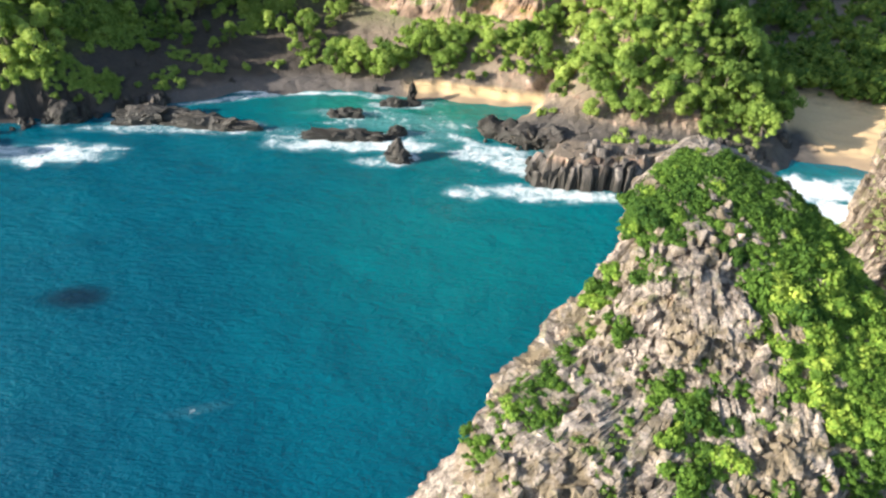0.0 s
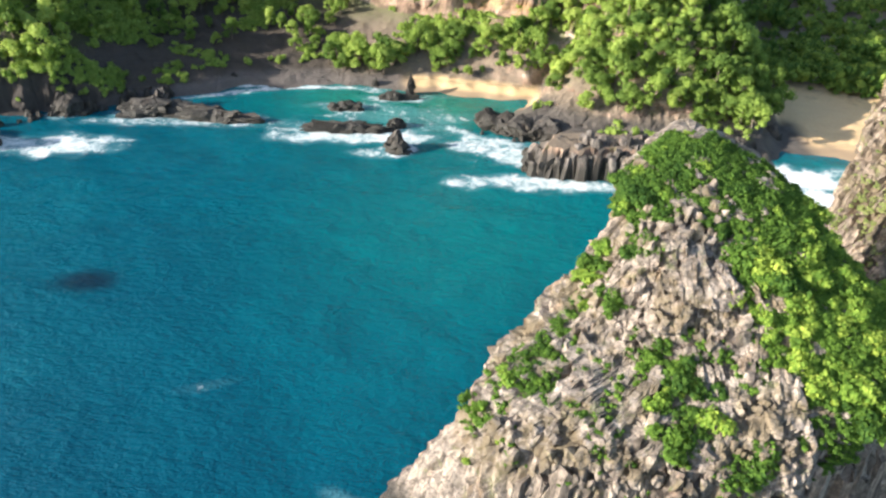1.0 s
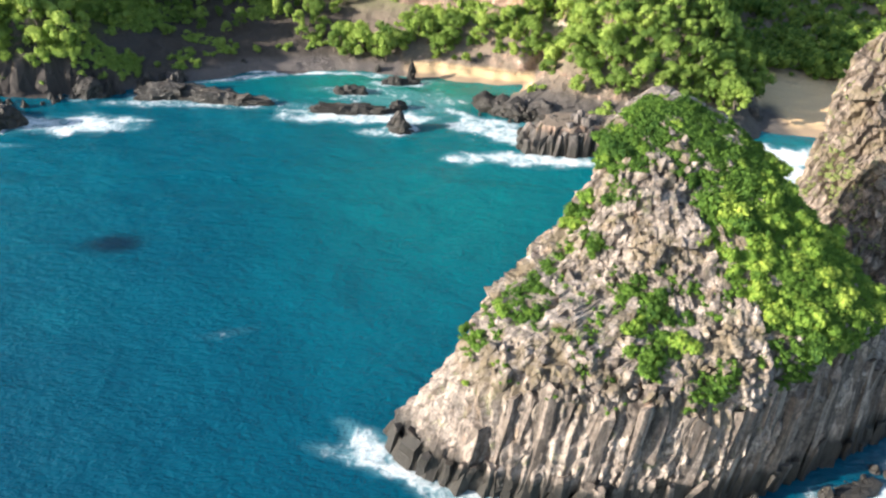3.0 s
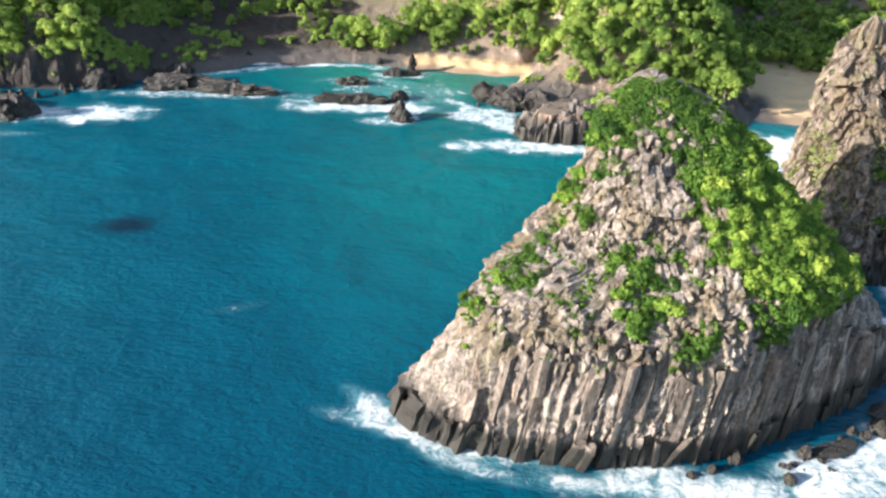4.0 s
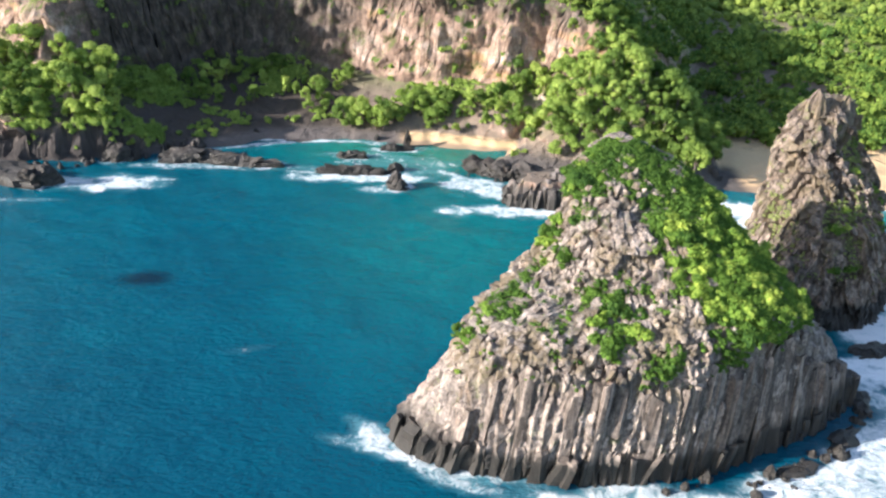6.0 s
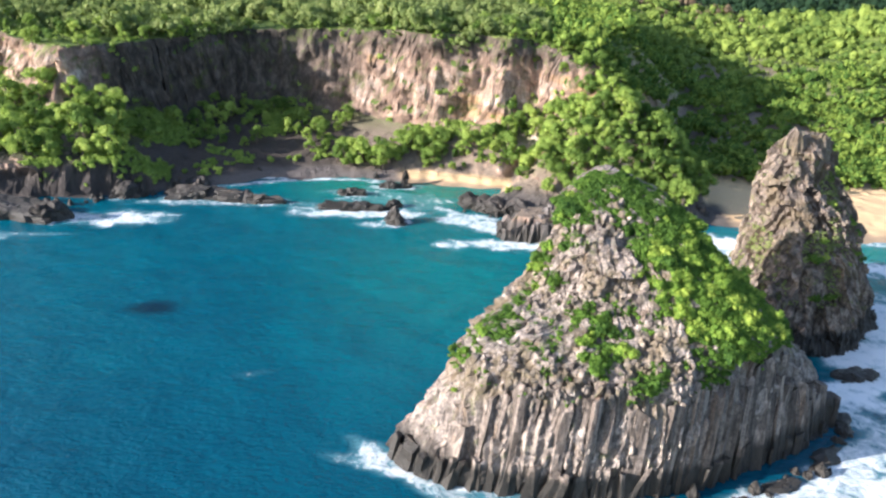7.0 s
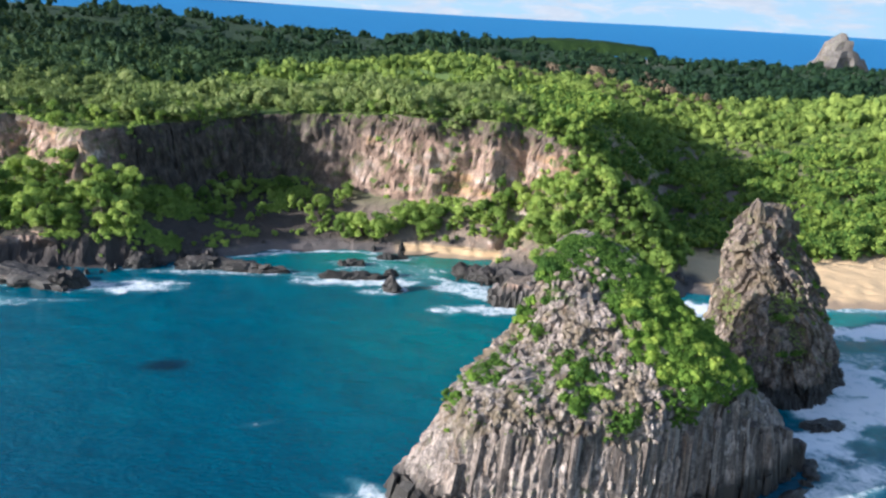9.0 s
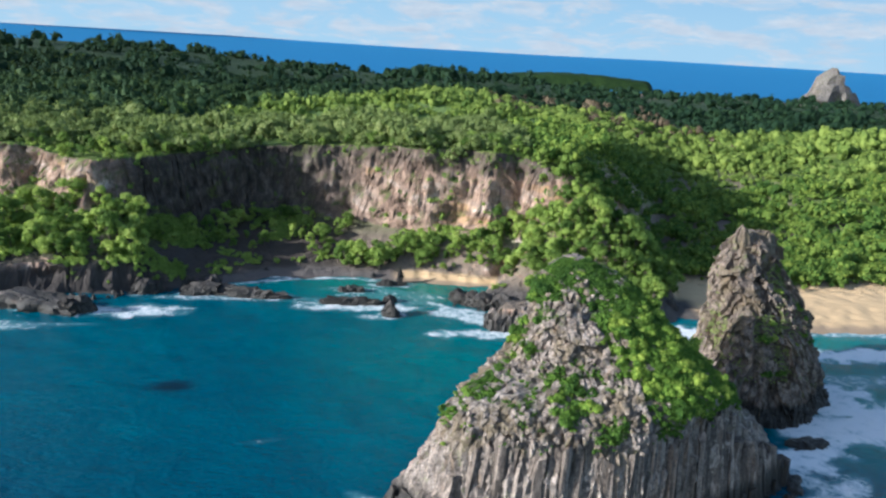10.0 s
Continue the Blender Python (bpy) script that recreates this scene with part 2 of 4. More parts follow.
cliff = mix(t, ranged(t, noise_tex(t, v, 0.12, 7, 0.72), 0.54, 0.64, 0, 0.8), cliff, mix(t, fine, (0.055, 0.07, 0.022), (0.16, 0.18, 0.06)))
# soil painted darker westward, for the shade below the cliff
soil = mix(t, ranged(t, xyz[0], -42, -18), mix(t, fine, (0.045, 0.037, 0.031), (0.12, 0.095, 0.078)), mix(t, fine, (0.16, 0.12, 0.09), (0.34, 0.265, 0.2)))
scrub = ramp(t, noise_tex(t, v, 0.06, 7, 0.65), [(0.35, (0.05, 0.085, 0.02)), (0.55, (0.12, 0.17, 0.035)), (0.7, (0.22, 0.25, 0.07))])
meadow = math_node(t, "MULTIPLY", math_node(t, "MULTIPLY", ranged(t, xyz[0], -170, -130), ranged(t, xyz[0], 95, 115, 1, 0)), math_node(t, "MULTIPLY", ranged(t, xyz[1], 420, 460), ranged(t, xyz[1], 640, 720, 1, 0)))
scrub = mix(t, meadow, scrub, mix(t, noise_tex(t, v, 0.04, 6), (0.11, 0.17, 0.04), (0.24, 0.33, 0.085)))
scrub = mix(t, ranged(t, xyz[1], 640, 800, 0, 0.85), scrub, (0.022, 0.042, 0.02))      # inland ground painted darker, to match the ridge woods' cloud shade
steep = ranged(t, math_node(t, "ADD", sep.outputs[2], math_node(t, "MULTIPLY", fine, 0.12)), 0.62, 0.86)
high = ranged(t, math_node(t, "ADD", xyz[2], math_node(t, "MULTIPLY", fine, 8.0)), 13.0, 24.0)
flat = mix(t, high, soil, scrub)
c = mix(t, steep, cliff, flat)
sand_noise = noise_tex(t, v, 1.2, 4)
sand = mix(t, sand_noise, (0.64, 0.42, 0.22), (0.76, 0.54, 0.31))
sand = mix(t, ranged(t, xyz[2], 0.35, 1.1, 1, 0), sand, (0.40, 0.28, 0.18))
shingle = mix(t, noise_tex(t, v, 2.5, 3), (0.07, 0.06, 0.055), (0.24, 0.2, 0.18))
shore = ranged(t, math_node(t, "ADD", math_node(t, "SUBTRACT", xyz[2], ranged(t, xyz[0], 85, 95, 0, 1.0)), math_node(t, "MULTIPLY", fine, 1.2)), 2.3, 3.6, 1, 0)
sandy = math_node(t, "MAXIMUM", math_node(t, "MULTIPLY", ranged(t, xyz[0], -14, -6), ranged(t, xyz[0], 30, 34, 1, 0)), ranged(t, xyz[0], 90, 98))
c = mix(t, shore, c, mix(t, sandy, shingle, sand))
black = math_node(t, "MULTIPLY", ranged(t, xyz[0], -104, -84, 1, 0), ranged(t, math_node(t, "ADD", xyz[2], math_node(t, "MULTIPLY", fine, 6.0)), 10, 15, 1, 0))
c = mix(t, black, c, mix(t, run, (0.03, 0.028, 0.027), (0.12, 0.10, 0.09)))
prom = math_node(t, "MULTIPLY", math_node(t, "MULTIPLY", ranged(t, xyz[0], 8, 14), ranged(t, xyz[0], 106, 112, 1, 0)), ranged(t, xyz[1], 268, 276, 1, 0))
prom = math_node(t, "MULTIPLY", prom, ranged(t, math_node(t, "ADD", xyz[2], math_node(t, "MULTIPLY", fine, 5.0)), 7.5, 10.5, 1, 0))
c = mix(t, prom, c, mix(t, run, (0.045, 0.04, 0.037), (0.19, 0.16, 0.14)))
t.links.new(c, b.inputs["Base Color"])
b.inputs["Roughness"].default_value = 0.92
b.inputs["Specular IOR Level"].default_value = 0.2
relief = math_node(t, "ADD", math_node(t, "MULTIPLY", run, 1.6), math_node(t, "ADD", fine, math_node(t, "MULTIPLY", pillar, 0.6)))
bump(t, math_node(t, "MULTIPLY", relief, math_node(t, "SUBTRACT", 1.0, math_node(t, "MULTIPLY", math_node(t, "MULTIPLY", shore, sandy), 0.9))), b, 0.7, 0.8)

SEA, t, b = material("sea_water")
v, xyz, g = place(t)
att = t.nodes.new("ShaderNodeAttribute")
att.attribute_name = "shoal"
att_c = t.nodes.new("ShaderNodeSeparateColor")
t.links.new(att.outputs["Color"], att_c.inputs[0])
foam_in, shoal, reef = att_c.outputs[0], att_c.outputs[1], att_c.outputs[2]
patch = noise_tex(t, v, 0.012, 4)
deep = mix(t, ranged(t, patch, 0.35, 0.65), (0.0, 0.072, 0.118), (0.0, 0.10, 0.147))
deep = mix(t, ranged(t, xyz[1], 100, 160, 0.6, 0.0), deep, (0.0, 0.053, 0.10))
water = mix(t, ranged(t, shoal, 0.03, 0.6), deep, (0.0, 0.15, 0.165))
water = mix(t, ranged(t, shoal, 0.5, 1.0), water, (0.01, 0.19, 0.15))
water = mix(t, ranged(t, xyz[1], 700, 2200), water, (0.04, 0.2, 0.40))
water = mix(t, reef, water, (0.002, 0.02, 0.04))
water = mix(t, ranged(t, foam_in, 0.15, 0.95, 0.0, 0.6), water, (0.17, 0.37, 0.42))      # milky with air round the foam
lace = noise_tex(t, v, 0.35, 8, 0.72, 0.8)
lace = math_node(t, "ADD", math_node(t, "MULTIPLY", lace, 0.7), math_node(t, "MULTIPLY", noise_tex(t, v, 0.09, 4, 0.6), 0.3))
edge = math_node(t, "SUBTRACT", 0.74, math_node(t, "MULTIPLY", foam_in, 0.34))
foam = ranged(t, math_node(t, "SUBTRACT", lace, edge), -0.07, 0.19)
foam = math_node(t, "MULTIPLY", foam, ranged(t, foam_in, 0.03, 0.2))
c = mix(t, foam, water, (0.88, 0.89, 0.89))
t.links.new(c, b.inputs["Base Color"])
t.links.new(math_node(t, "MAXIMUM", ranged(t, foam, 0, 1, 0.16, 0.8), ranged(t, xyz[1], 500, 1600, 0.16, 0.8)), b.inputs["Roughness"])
b.inputs["IOR"].default_value = 1.33
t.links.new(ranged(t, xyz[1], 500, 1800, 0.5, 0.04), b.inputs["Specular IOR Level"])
vw, _, _ = place(t, (0.8, 1.6, 1.0))
chop = math_node(t, "ADD", noise_tex(t, vw, 0.22, 6, 0.62, 0.3), math_node(t, "MULTIPLY", noise_tex(t, vw, 0.05, 3), 1.5))
chop = math_node(t, "ADD", chop, math_node(t, "MULTIPLY", noise_tex(t, vw, 0.6, 4, 0.65), 0.95))
bump(t, math_node(t, "ADD", chop, math_node(t, "MULTIPLY", foam, 0.3)), b, 0.6, 1.0)

SKYDROP, t, b = material("sky_backdrop")
v, xyz, g = place(t, (0.0009, 0.0009, 0.0034))
cloud = noise_tex(t, v, 2.6, 7, 0.62, 0.4)
up = ranged(t, xyz[2], 60, 900)
blue = mix(t, up, (0.52, 0.74, 0.87), (0.34, 0.58, 0.80))
c = mix(t, ranged(t, cloud, 0.43, 0.62), blue, mix(t, noise_tex(t, v, 6.0, 5), (0.50, 0.60, 0.70), (0.92, 0.92, 0.90)))
em = t.nodes.new("ShaderNodeEmission")
t.links.new(c, em.inputs["Color"])
em.inputs["Strength"].default_value = 0.6
t.links.new(em.outputs[0], t.nodes["Material Output"].inputs["Surface"])

# ---- the land ----
SHORE_X = [-900, -260, -170, -138, -113, -92, -77, -60, -30, 0, 27, 40, 75, 95, 114, 142, 177, 240, 400, 1000]
SHORE_Y = [200, 215, 232, 243, 247, 257, 266, 275, 281.5, 281, 278, 281, 262, 256, 252, 245, 249, 265, 300, 420]
HEAD_OUTLINE = np.array([(30, 285), (27, 277), (20, 264), (13, 259), (20, 254), (30, 251), (31, 243), (25, 233), (27, 230.5), (38, 230.5), (53, 232),
                         (63, 237), (72, 241), (86, 244), (95, 247), (103, 259), (112, 282), (110, 312), (40, 312)], float)


def inside_distance(x, y, poly):
    """How far a point lies inside an outline, negative outside."""
    best, odd = np.full(np.shape(x), 1e9), np.zeros(np.shape(x), bool)
    for (ax, ay), (bx, by) in zip(poly, np.roll(poly, -1, 0)):
        ex, ey = bx - ax, by - ay
        s = np.clip(((x - ax) * ex + (y - ay) * ey) / (ex * ex + ey * ey), 0, 1)
        best = np.minimum(best, np.hypot(x - ax - s * ex, y - ay - s * ey))
        if ay != by:
            cross = ((ay > y) != (by > y)) & (x < ex * (y - ay) / ey + ax)
            odd ^= cross
    return np.where(odd, best, -best)


def height(x, y):
    """The height of the land (below zero: sea bed)."""
    x, y = np.asarray(x, float), np.asarray(y, float)
    d = y - np.interp(x, SHORE_X, SHORE_Y) + 1.2 * fbm(x / 7, y / 9, seed=9)
    # cliffs round the cove
    ledge = np.interp(x, [-200, -128, -107, -93, -60, 0, 30], [9, 11, 11, 3.2, 2.0, 1.8, 2.2])
    d_foot = np.interp(x, [-260, -170, -136, -113, -92, -78, -60, -30, 0, 32], [80, 70, 33, 53, 65, 67, 58, 42, 31, 24])
    z_foot = np.interp(x, [-260, -170, -138, -113, -92, -60, -30, 0, 32, 60], [20, 24, 24, 15, 12, 12.5, 14, 15, 18, 26])
    z_top = np.interp(x, [-260, -178, -155, -140, -113, -92, -62, -32, 0, 30, 60], [45, 44, 41, 42.5, 43, 43.5, 46, 48.5, 50.5, 51.5, 46])
    run = np.interp(x, [-200, -100, -60, 0, 40], [9, 8, 7, 8, 9])
    gully = 3.2 * fbm(x / 18, y / 40, octaves=2, seed=3) + 0.8 * fbm(x / 9, y / 40, octaves=2, seed=21)
    z = np.where(d < 0, d * 0.45, 0.0)
    z = z + smooth(0, np.interp(x, [-110, -80, -60], [3.2, 4.0, 7.0]), d + 0.8 * fbm(x / 3, y / 3, seed=44)) * ledge
    z = z + (z_foot - ledge) * np.clip((d - 7.5) / (d_foot - 7.5), 0, 1) ** 0.95
    rise = np.clip((d - d_foot + gully) / run, 0, 1)
    step = np.round(rise * 5 + 0.5 * fbm(x / 9, y / 9, seed=33)) / 5
    z = z + (z_top - z_foot) * (0.75 * smooth(0.0, 1.0, rise) + 0.25 * np.clip(step, 0, 1) * smooth(0, 0.15, rise))
    # a buttress runs down to the western point
    z = z + 7 * np.exp(-(((x + 122) / 8) ** 2)) * smooth(254, 266, y) * (1 - smooth(0, 0.3, rise))
    # plateau behind them and the ridge far inland
    inland = np.clip(y - 330, 0, None)
    ridge = np.interp(x, [-700, -520, -260, -120, 0, 110, 300], [17, 9, -5, -9, -7, -8, -4])
    z = z + smooth(0, 1, rise) * (ridge * smooth(620, 960, y) - 3 * smooth(360, 480, y) + 1.6 * fbm(x / 60, y / 60, seed=5) * smooth(0, 60, inland))
    # the valley behind the eastern beach
    low = np.interp(d, [-60, 0, 14, 38, 60, 120, 200, 300, 450, 650, 1250, 2000], [-20, 0, 1.6, 2.8, 4, 6.5, 9.5, 14, 23, 27, 12, 6]) + 3.5 * fbm(x / 45, y / 45, seed=15) * smooth(45, 110, d)
    near_edge = np.interp(y, [280, 315, 390, 500, 900, 1500], [56, 60, 88, 76, 90, 100])
    far_edge = np.interp(y, [280, 315, 390, 500, 900, 1500], [98, 106, 138, 185, 330, 380])
    w = smooth(0, 1, (x - near_edge) / (far_edge - near_edge))
    low = low + 26 * smooth(170, 340, x - 0.1 * (y - 300)) * smooth(320, 420, y) * smooth(760, 560, y)
    z = z * (1 - w) + low * w
    # the far side of the island
    z = z - 90 * smooth(1500, 2300, y) * np.where(x < 300, 1, 0.25) - 60 * smooth(2150, 2350, y)
    # the headland between the two bays
    di = inside_distance(x, y, HEAD_OUTLINE) + 0.9 * fbm(x / 5, y / 5, seed=41)
    tip = np.clip((252 - y) / 10, 0, 1) * smooth(20, 30, x)
    wall = smooth(0, 2.4 + 6 * (1 - tip), di) * (3.6 + 4.2 * tip)
    hill = 24 * np.exp(-(((x - 70) / np.where(x > 70, 30, 22)) ** 2)) * smooth(246, 288, y) + 9 * np.exp(-(((x - 45) / 26) ** 2)) * smooth(252, 284, y) + 8 * smooth(285, 312, y) * np.exp(-(((x - 64) / 22) ** 2))
    head = np.where(di > 0, wall + hill * smooth(2, 16, di), di * 0.6)
    z = np.maximum(z, head) + 0.35 * fbm(x / 3.1, y / 3.1, seed=50) * smooth(-2, 8, d)
    return z


def spaced(points):
    """Rising numbers, from (start, step) to (start, step) ...; the last is the end."""
    out = []
    for (a, s), (e, _) in zip(points, points[1:]):
        out += list(np.arange(a, e - 1e-6, s))
    return np.array(out + [points[-1][0]])


xs = spaced([(-1400, 60), (-620, 18), (-260, 4), (-190, 1.0), (115, 1.5), (240, 6), (420, 18), (1000, 60), (2200, 0)])
ys = spaced([(180, 6), (218, 0.8), (283, 0.4), (345, 1.6), (360, 5), (520, 12), (1000, 30), (2500, 0)])
X, Y = np.meshgrid(xs, ys)
Z = height(X, Y)
shore_rock = (X < -84) * smooth(0.5, 3, Z) * smooth(16, 12, Z) + (X > 8) * (X < 96) * (Y < 272) * smooth(0.3, 2, Z) * smooth(11, 8, Z)
rough = np.maximum(smooth(14, 20, Z), 0.8 * shore_rock) * smooth(-250, -180, X) * smooth(356, 346, Y) * (X < 90)
_, block = cells(X / 3.6, Y / 3.6, Z / 4.4, 5)
_, chip = cells(X / 1.9, Y / 1.9, Z / 2.1, 15)
GX = X + rough * (1.0 * (block - 0.5) + 0.5 * fbm(X / 4, Z / 6, Y / 4, seed=61))
GY = Y + rough * (1.9 * (block - 0.5) + 0.8 * (chip - 0.5) + 1.7 * fbm(X / 9, Z / 6, Y / 9, octaves=3, seed=62) + 1.2 * (np.floor(Z / 5.5 + 0.8 * fbm(X / 12, Y / 12, seed=64)) % 2 - 0.5))
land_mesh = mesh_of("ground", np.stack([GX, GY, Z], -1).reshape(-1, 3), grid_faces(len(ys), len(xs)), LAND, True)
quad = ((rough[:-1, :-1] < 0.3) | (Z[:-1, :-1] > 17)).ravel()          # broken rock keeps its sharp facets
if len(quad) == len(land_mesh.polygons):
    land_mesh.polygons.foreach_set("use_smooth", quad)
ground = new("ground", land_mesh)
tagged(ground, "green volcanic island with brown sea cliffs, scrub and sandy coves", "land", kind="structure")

# ---- the sea ----
sx = spaced([(-4600, 400), (-1000, 60), (-260, 6), (-190, 1.6), (200, 6), (420, 60), (1000, 400), (4600, 0)])
sy = spaced([(-4600, 400), (-400, 40), (0, 6), (60, 1.4), (285, 4), (340, 60), (700, 300), (4600, 0)])
SX, SY = np.meshgrid(sx, sy)
far_out = np.hypot(SX, SY)
SZ = 0.22 * fbm(SX / 9, SY / 6, octaves=3, seed=70) * (far_out < 500) + 66 * np.clip((far_out - 2000) / 2700, 0, None) ** 2
keep = far_out < 4750

FOAM = []        # x, y, half length, half width, turn, strength, reach


def foam_at(x, y, a, b, turn=0.0, strength=1.0, reach=2.5):
    FOAM.append((x, y, a, b, radians(turn), strength, reach))


ROCKS = [        # x, y, half length, half depth, height, turn
    ("wedge", -9.2, 240.5, 4.4, 3.2, 4.8, 0), ("reef", -24, 250.5, 13, 2.3, 2.3, 4), ("reef", -11, 254.5, 2.6, 2.0, 2.4, 20),
    ("reef", -27, 264.5, 5.2, 2.0, 2.2, 5), ("reef", -12.5, 274.2, 5.6, 1.6, 1.9, 8), ("spire", -8.6, 278.2, 1.5, 1.2, 5.0, 0),
    ("reef", -62, 252.5, 11.5, 3.2, 3.0, -3), ("reef", -80, 254.5, 11, 4.2, 3.2, 8), ("boulder", -79, 257.5, 2.6, 2.2, 5.4, 0),
    ("boulder", -118, 228.0, 6.0, 4.5, 6.2, 10), ("reef", -133, 232, 17, 8, 4.6, -8), ("boulder", -103, 251, 5.0, 4.0, 4.5, 0),
    ("reef", 18, 258, 7.5, 3.4, 4.6, -28), ("reef", 28, 254, 8, 3.6, 5.0, -12), ("reef", 106, 162, 6.0, 2.6, 1.5, 10),
    ("boulder", 86, 247.5, 2.4, 1.8, 2.2, 0), ("boulder", 91.5, 250, 1.6, 1.3, 1.6, 30), ("boulder", 99, 262, 3.0, 2.2, 4.2, 0),
    ("reef", 72, 122.5, 5, 1.8, 0.7, 25), ("reef", 84, 131, 5, 2.0, 0.9, 40), ("reef", 93, 142, 5, 2.0, 1.0, 65),
    ("boulder", -64, 279.5, 1.6, 1.2, 2.4, 0), ("boulder", -20, 283.5, 1.3, 1.0, 1.8, 0), ("boulder", 12, 288.5, 1.4, 1.1, 4.6, 0),
]
for kind, x, y, a, b_, h, turn in ROCKS[:12]:
    foam_at(x, y, a, b_, turn, 0.9 if kind != "spire" else 0.4, 2.6)
foam_at(-24, 246.5, 17, 3.2, 4, 1.0, 3.5)
foam_at(-5, 255, 6, 2.5, 0, 0.6, 3.5)
foam_at(-22, 251, 17, 6, 4, 0.55, 5.0)
foam_at(-10, 262, 16, 5, 10, 0.6, 5.0)
foam_at(-66, 251, 24, 4, 3, 0.5, 4.0)
foam_at(-25, 267, 7, 1.5, 5, 0.7, 3)
foam_at(-14, 237.5, 4, 1.2, 0, 0.8, 2.5)
foam_at(-72, 249.0, 16, 2.0, 6, 0.75, 3.0)
foam_at(-100, 231, 12, 4.0, 8, 1.0, 5.0)
for x, y, a, turn in ((-3, 124, 3, -40), (3, 119.5, 5, -38), (10, 115.8, 5, -22), (40, 115.0, 6, 2)):
    foam_at(x, y, a, 1.2, turn, 0.85, 2.2)
foam_at(-119, 215.5, 5, 0.5, 5, 0.6, 2.0)
foam_at(-140, 212, 12, 3.0, 5, 0.7, 4.0)
for x, y, a, b_, turn, s, r in [(-60, 272, 9, 0.8, 25, 0.9, 2), (-40, 279, 14, 0.7, 6, 1.0, 1.6), (-18, 279, 8, 0.5, -4, 0.8, 1.5),
                                (20, 244, 13, 5.5, -14, 0.95, 5.0), (12, 251, 6, 1.0, -35, 0.8, 2.5), (24, 226.5, 12, 2.6, 4, 0.95, 3.5), (42, 227, 14, 1.3, 2, 1.0, 2.6),
                                (60, 233, 8, 2, 35, 0.8, 3.0), (99, 238, 14, 7, 0, 1.4, 4), (101, 227, 9, 9, 0, 1.2, 4), (150, 246, 44, 2.5, 3, 0.75, 3), (158, 226, 44, 4.5, 6, 1.35, 3.5), (142, 204, 18, 3.0, 12, 0.75, 5),
                                (126, 189, 13, 9, 60, 1.25, 6), (121, 172, 18, 7, 0, 1.25, 6), (106, 158, 12, 6, 40, 1.2, 4), (144, 182, 18, 5, 20, 1.2, 7), (97, 148, 4, 7, 20, 0.9, 3), (101, 138, 9, 3, 40, 1.0, 4), (88, 128, 12, 3.5, 40, 1.05, 4),
                                (75, 118, 20, 4, 18, 1.05, 4.5), (52, 112.5, 12, 2.2, 8, 1.05, 3.5), (36, 112.5, 7, 1.0, 0, 0.9, 2.5),
                                (6, 119.5, 9, 0.9, -14, 0.95, 2.0), (-5, 126, 4, 1.6, -30, 1.0, 2.2), (-34, 150, 2.5, 0.6, 20, 0.35, 2.0),
                                (98, 217, 8, 6, 0, 0.6, 6)]:
    foam_at(x, y, a, b_, turn, s, r)
foam = np.zeros_like(SX)
fray = 0.45 * fbm(SX / 5, SY / 3.2, octaves=3, seed=171)
for x, y, a, b_, turn, s, r in FOAM:
    u = (SX - x) * np.cos(turn) + (SY - y) * np.sin(turn)
    v_ = -(SX - x) * np.sin(turn) + (SY - y) * np.cos(turn)
    out = np.maximum(np.hypot(u / a, v_ / b_) - 0.75 + fray, 0) * min(a, b_) * 1.3
    foam = np.maximum(foam, s * np.exp(-((out / r) ** 2)))
shoal = np.exp(-((np.hypot((SX + 8) / 48, (SY - 274) / 20)) ** 2)) + 0.15 * np.exp(-((np.hypot((SX + 40) / 70, (SY - 252) / 22)) ** 2)) + 0.48 * np.exp(-((np.hypot((SX - 18) / 62, (SY - 205) / 50)) ** 2))
shoal = shoal + 0.5 * np.exp(-((np.hypot((SX + 150) / 20, (SY - 210) / 14)) ** 2)) + 0.7 * np.exp(-((np.hypot((SX - 140) / 70, (SY - 240) / 14)) ** 2)) + 0.75 * np.exp(-((np.hypot((SX - 135) / 42, (SY - 188) / 44)) ** 4))
reef = np.exp(-((np.hypot((SX + 66) / 6.5, (SY - 176 - 0.05 * (SX + 66)) / 3.6)) ** 4)) * 1.0
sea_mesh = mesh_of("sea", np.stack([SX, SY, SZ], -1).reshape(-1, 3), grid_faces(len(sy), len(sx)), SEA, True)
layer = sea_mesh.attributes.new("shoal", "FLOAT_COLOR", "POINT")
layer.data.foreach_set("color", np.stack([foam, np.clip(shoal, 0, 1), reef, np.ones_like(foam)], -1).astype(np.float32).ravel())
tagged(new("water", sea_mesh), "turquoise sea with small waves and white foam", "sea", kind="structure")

# sky behind the horizon
turns = np.radians(np.linspace(53, 124, 60))
zs_ = np.linspace(-40, 640, 12)
TT, ZZ = np.meshgrid(turns, zs_)
drop = new("backdrop", mesh_of("backdrop", np.stack([4780 * np.cos(TT), 4780 * np.sin(TT), ZZ], -1).reshape(-1, 3), grid_faces(12, 60), SKYDROP, True))
tagged(drop, "pale blue sky with thin white clouds", "sky", kind="structure")


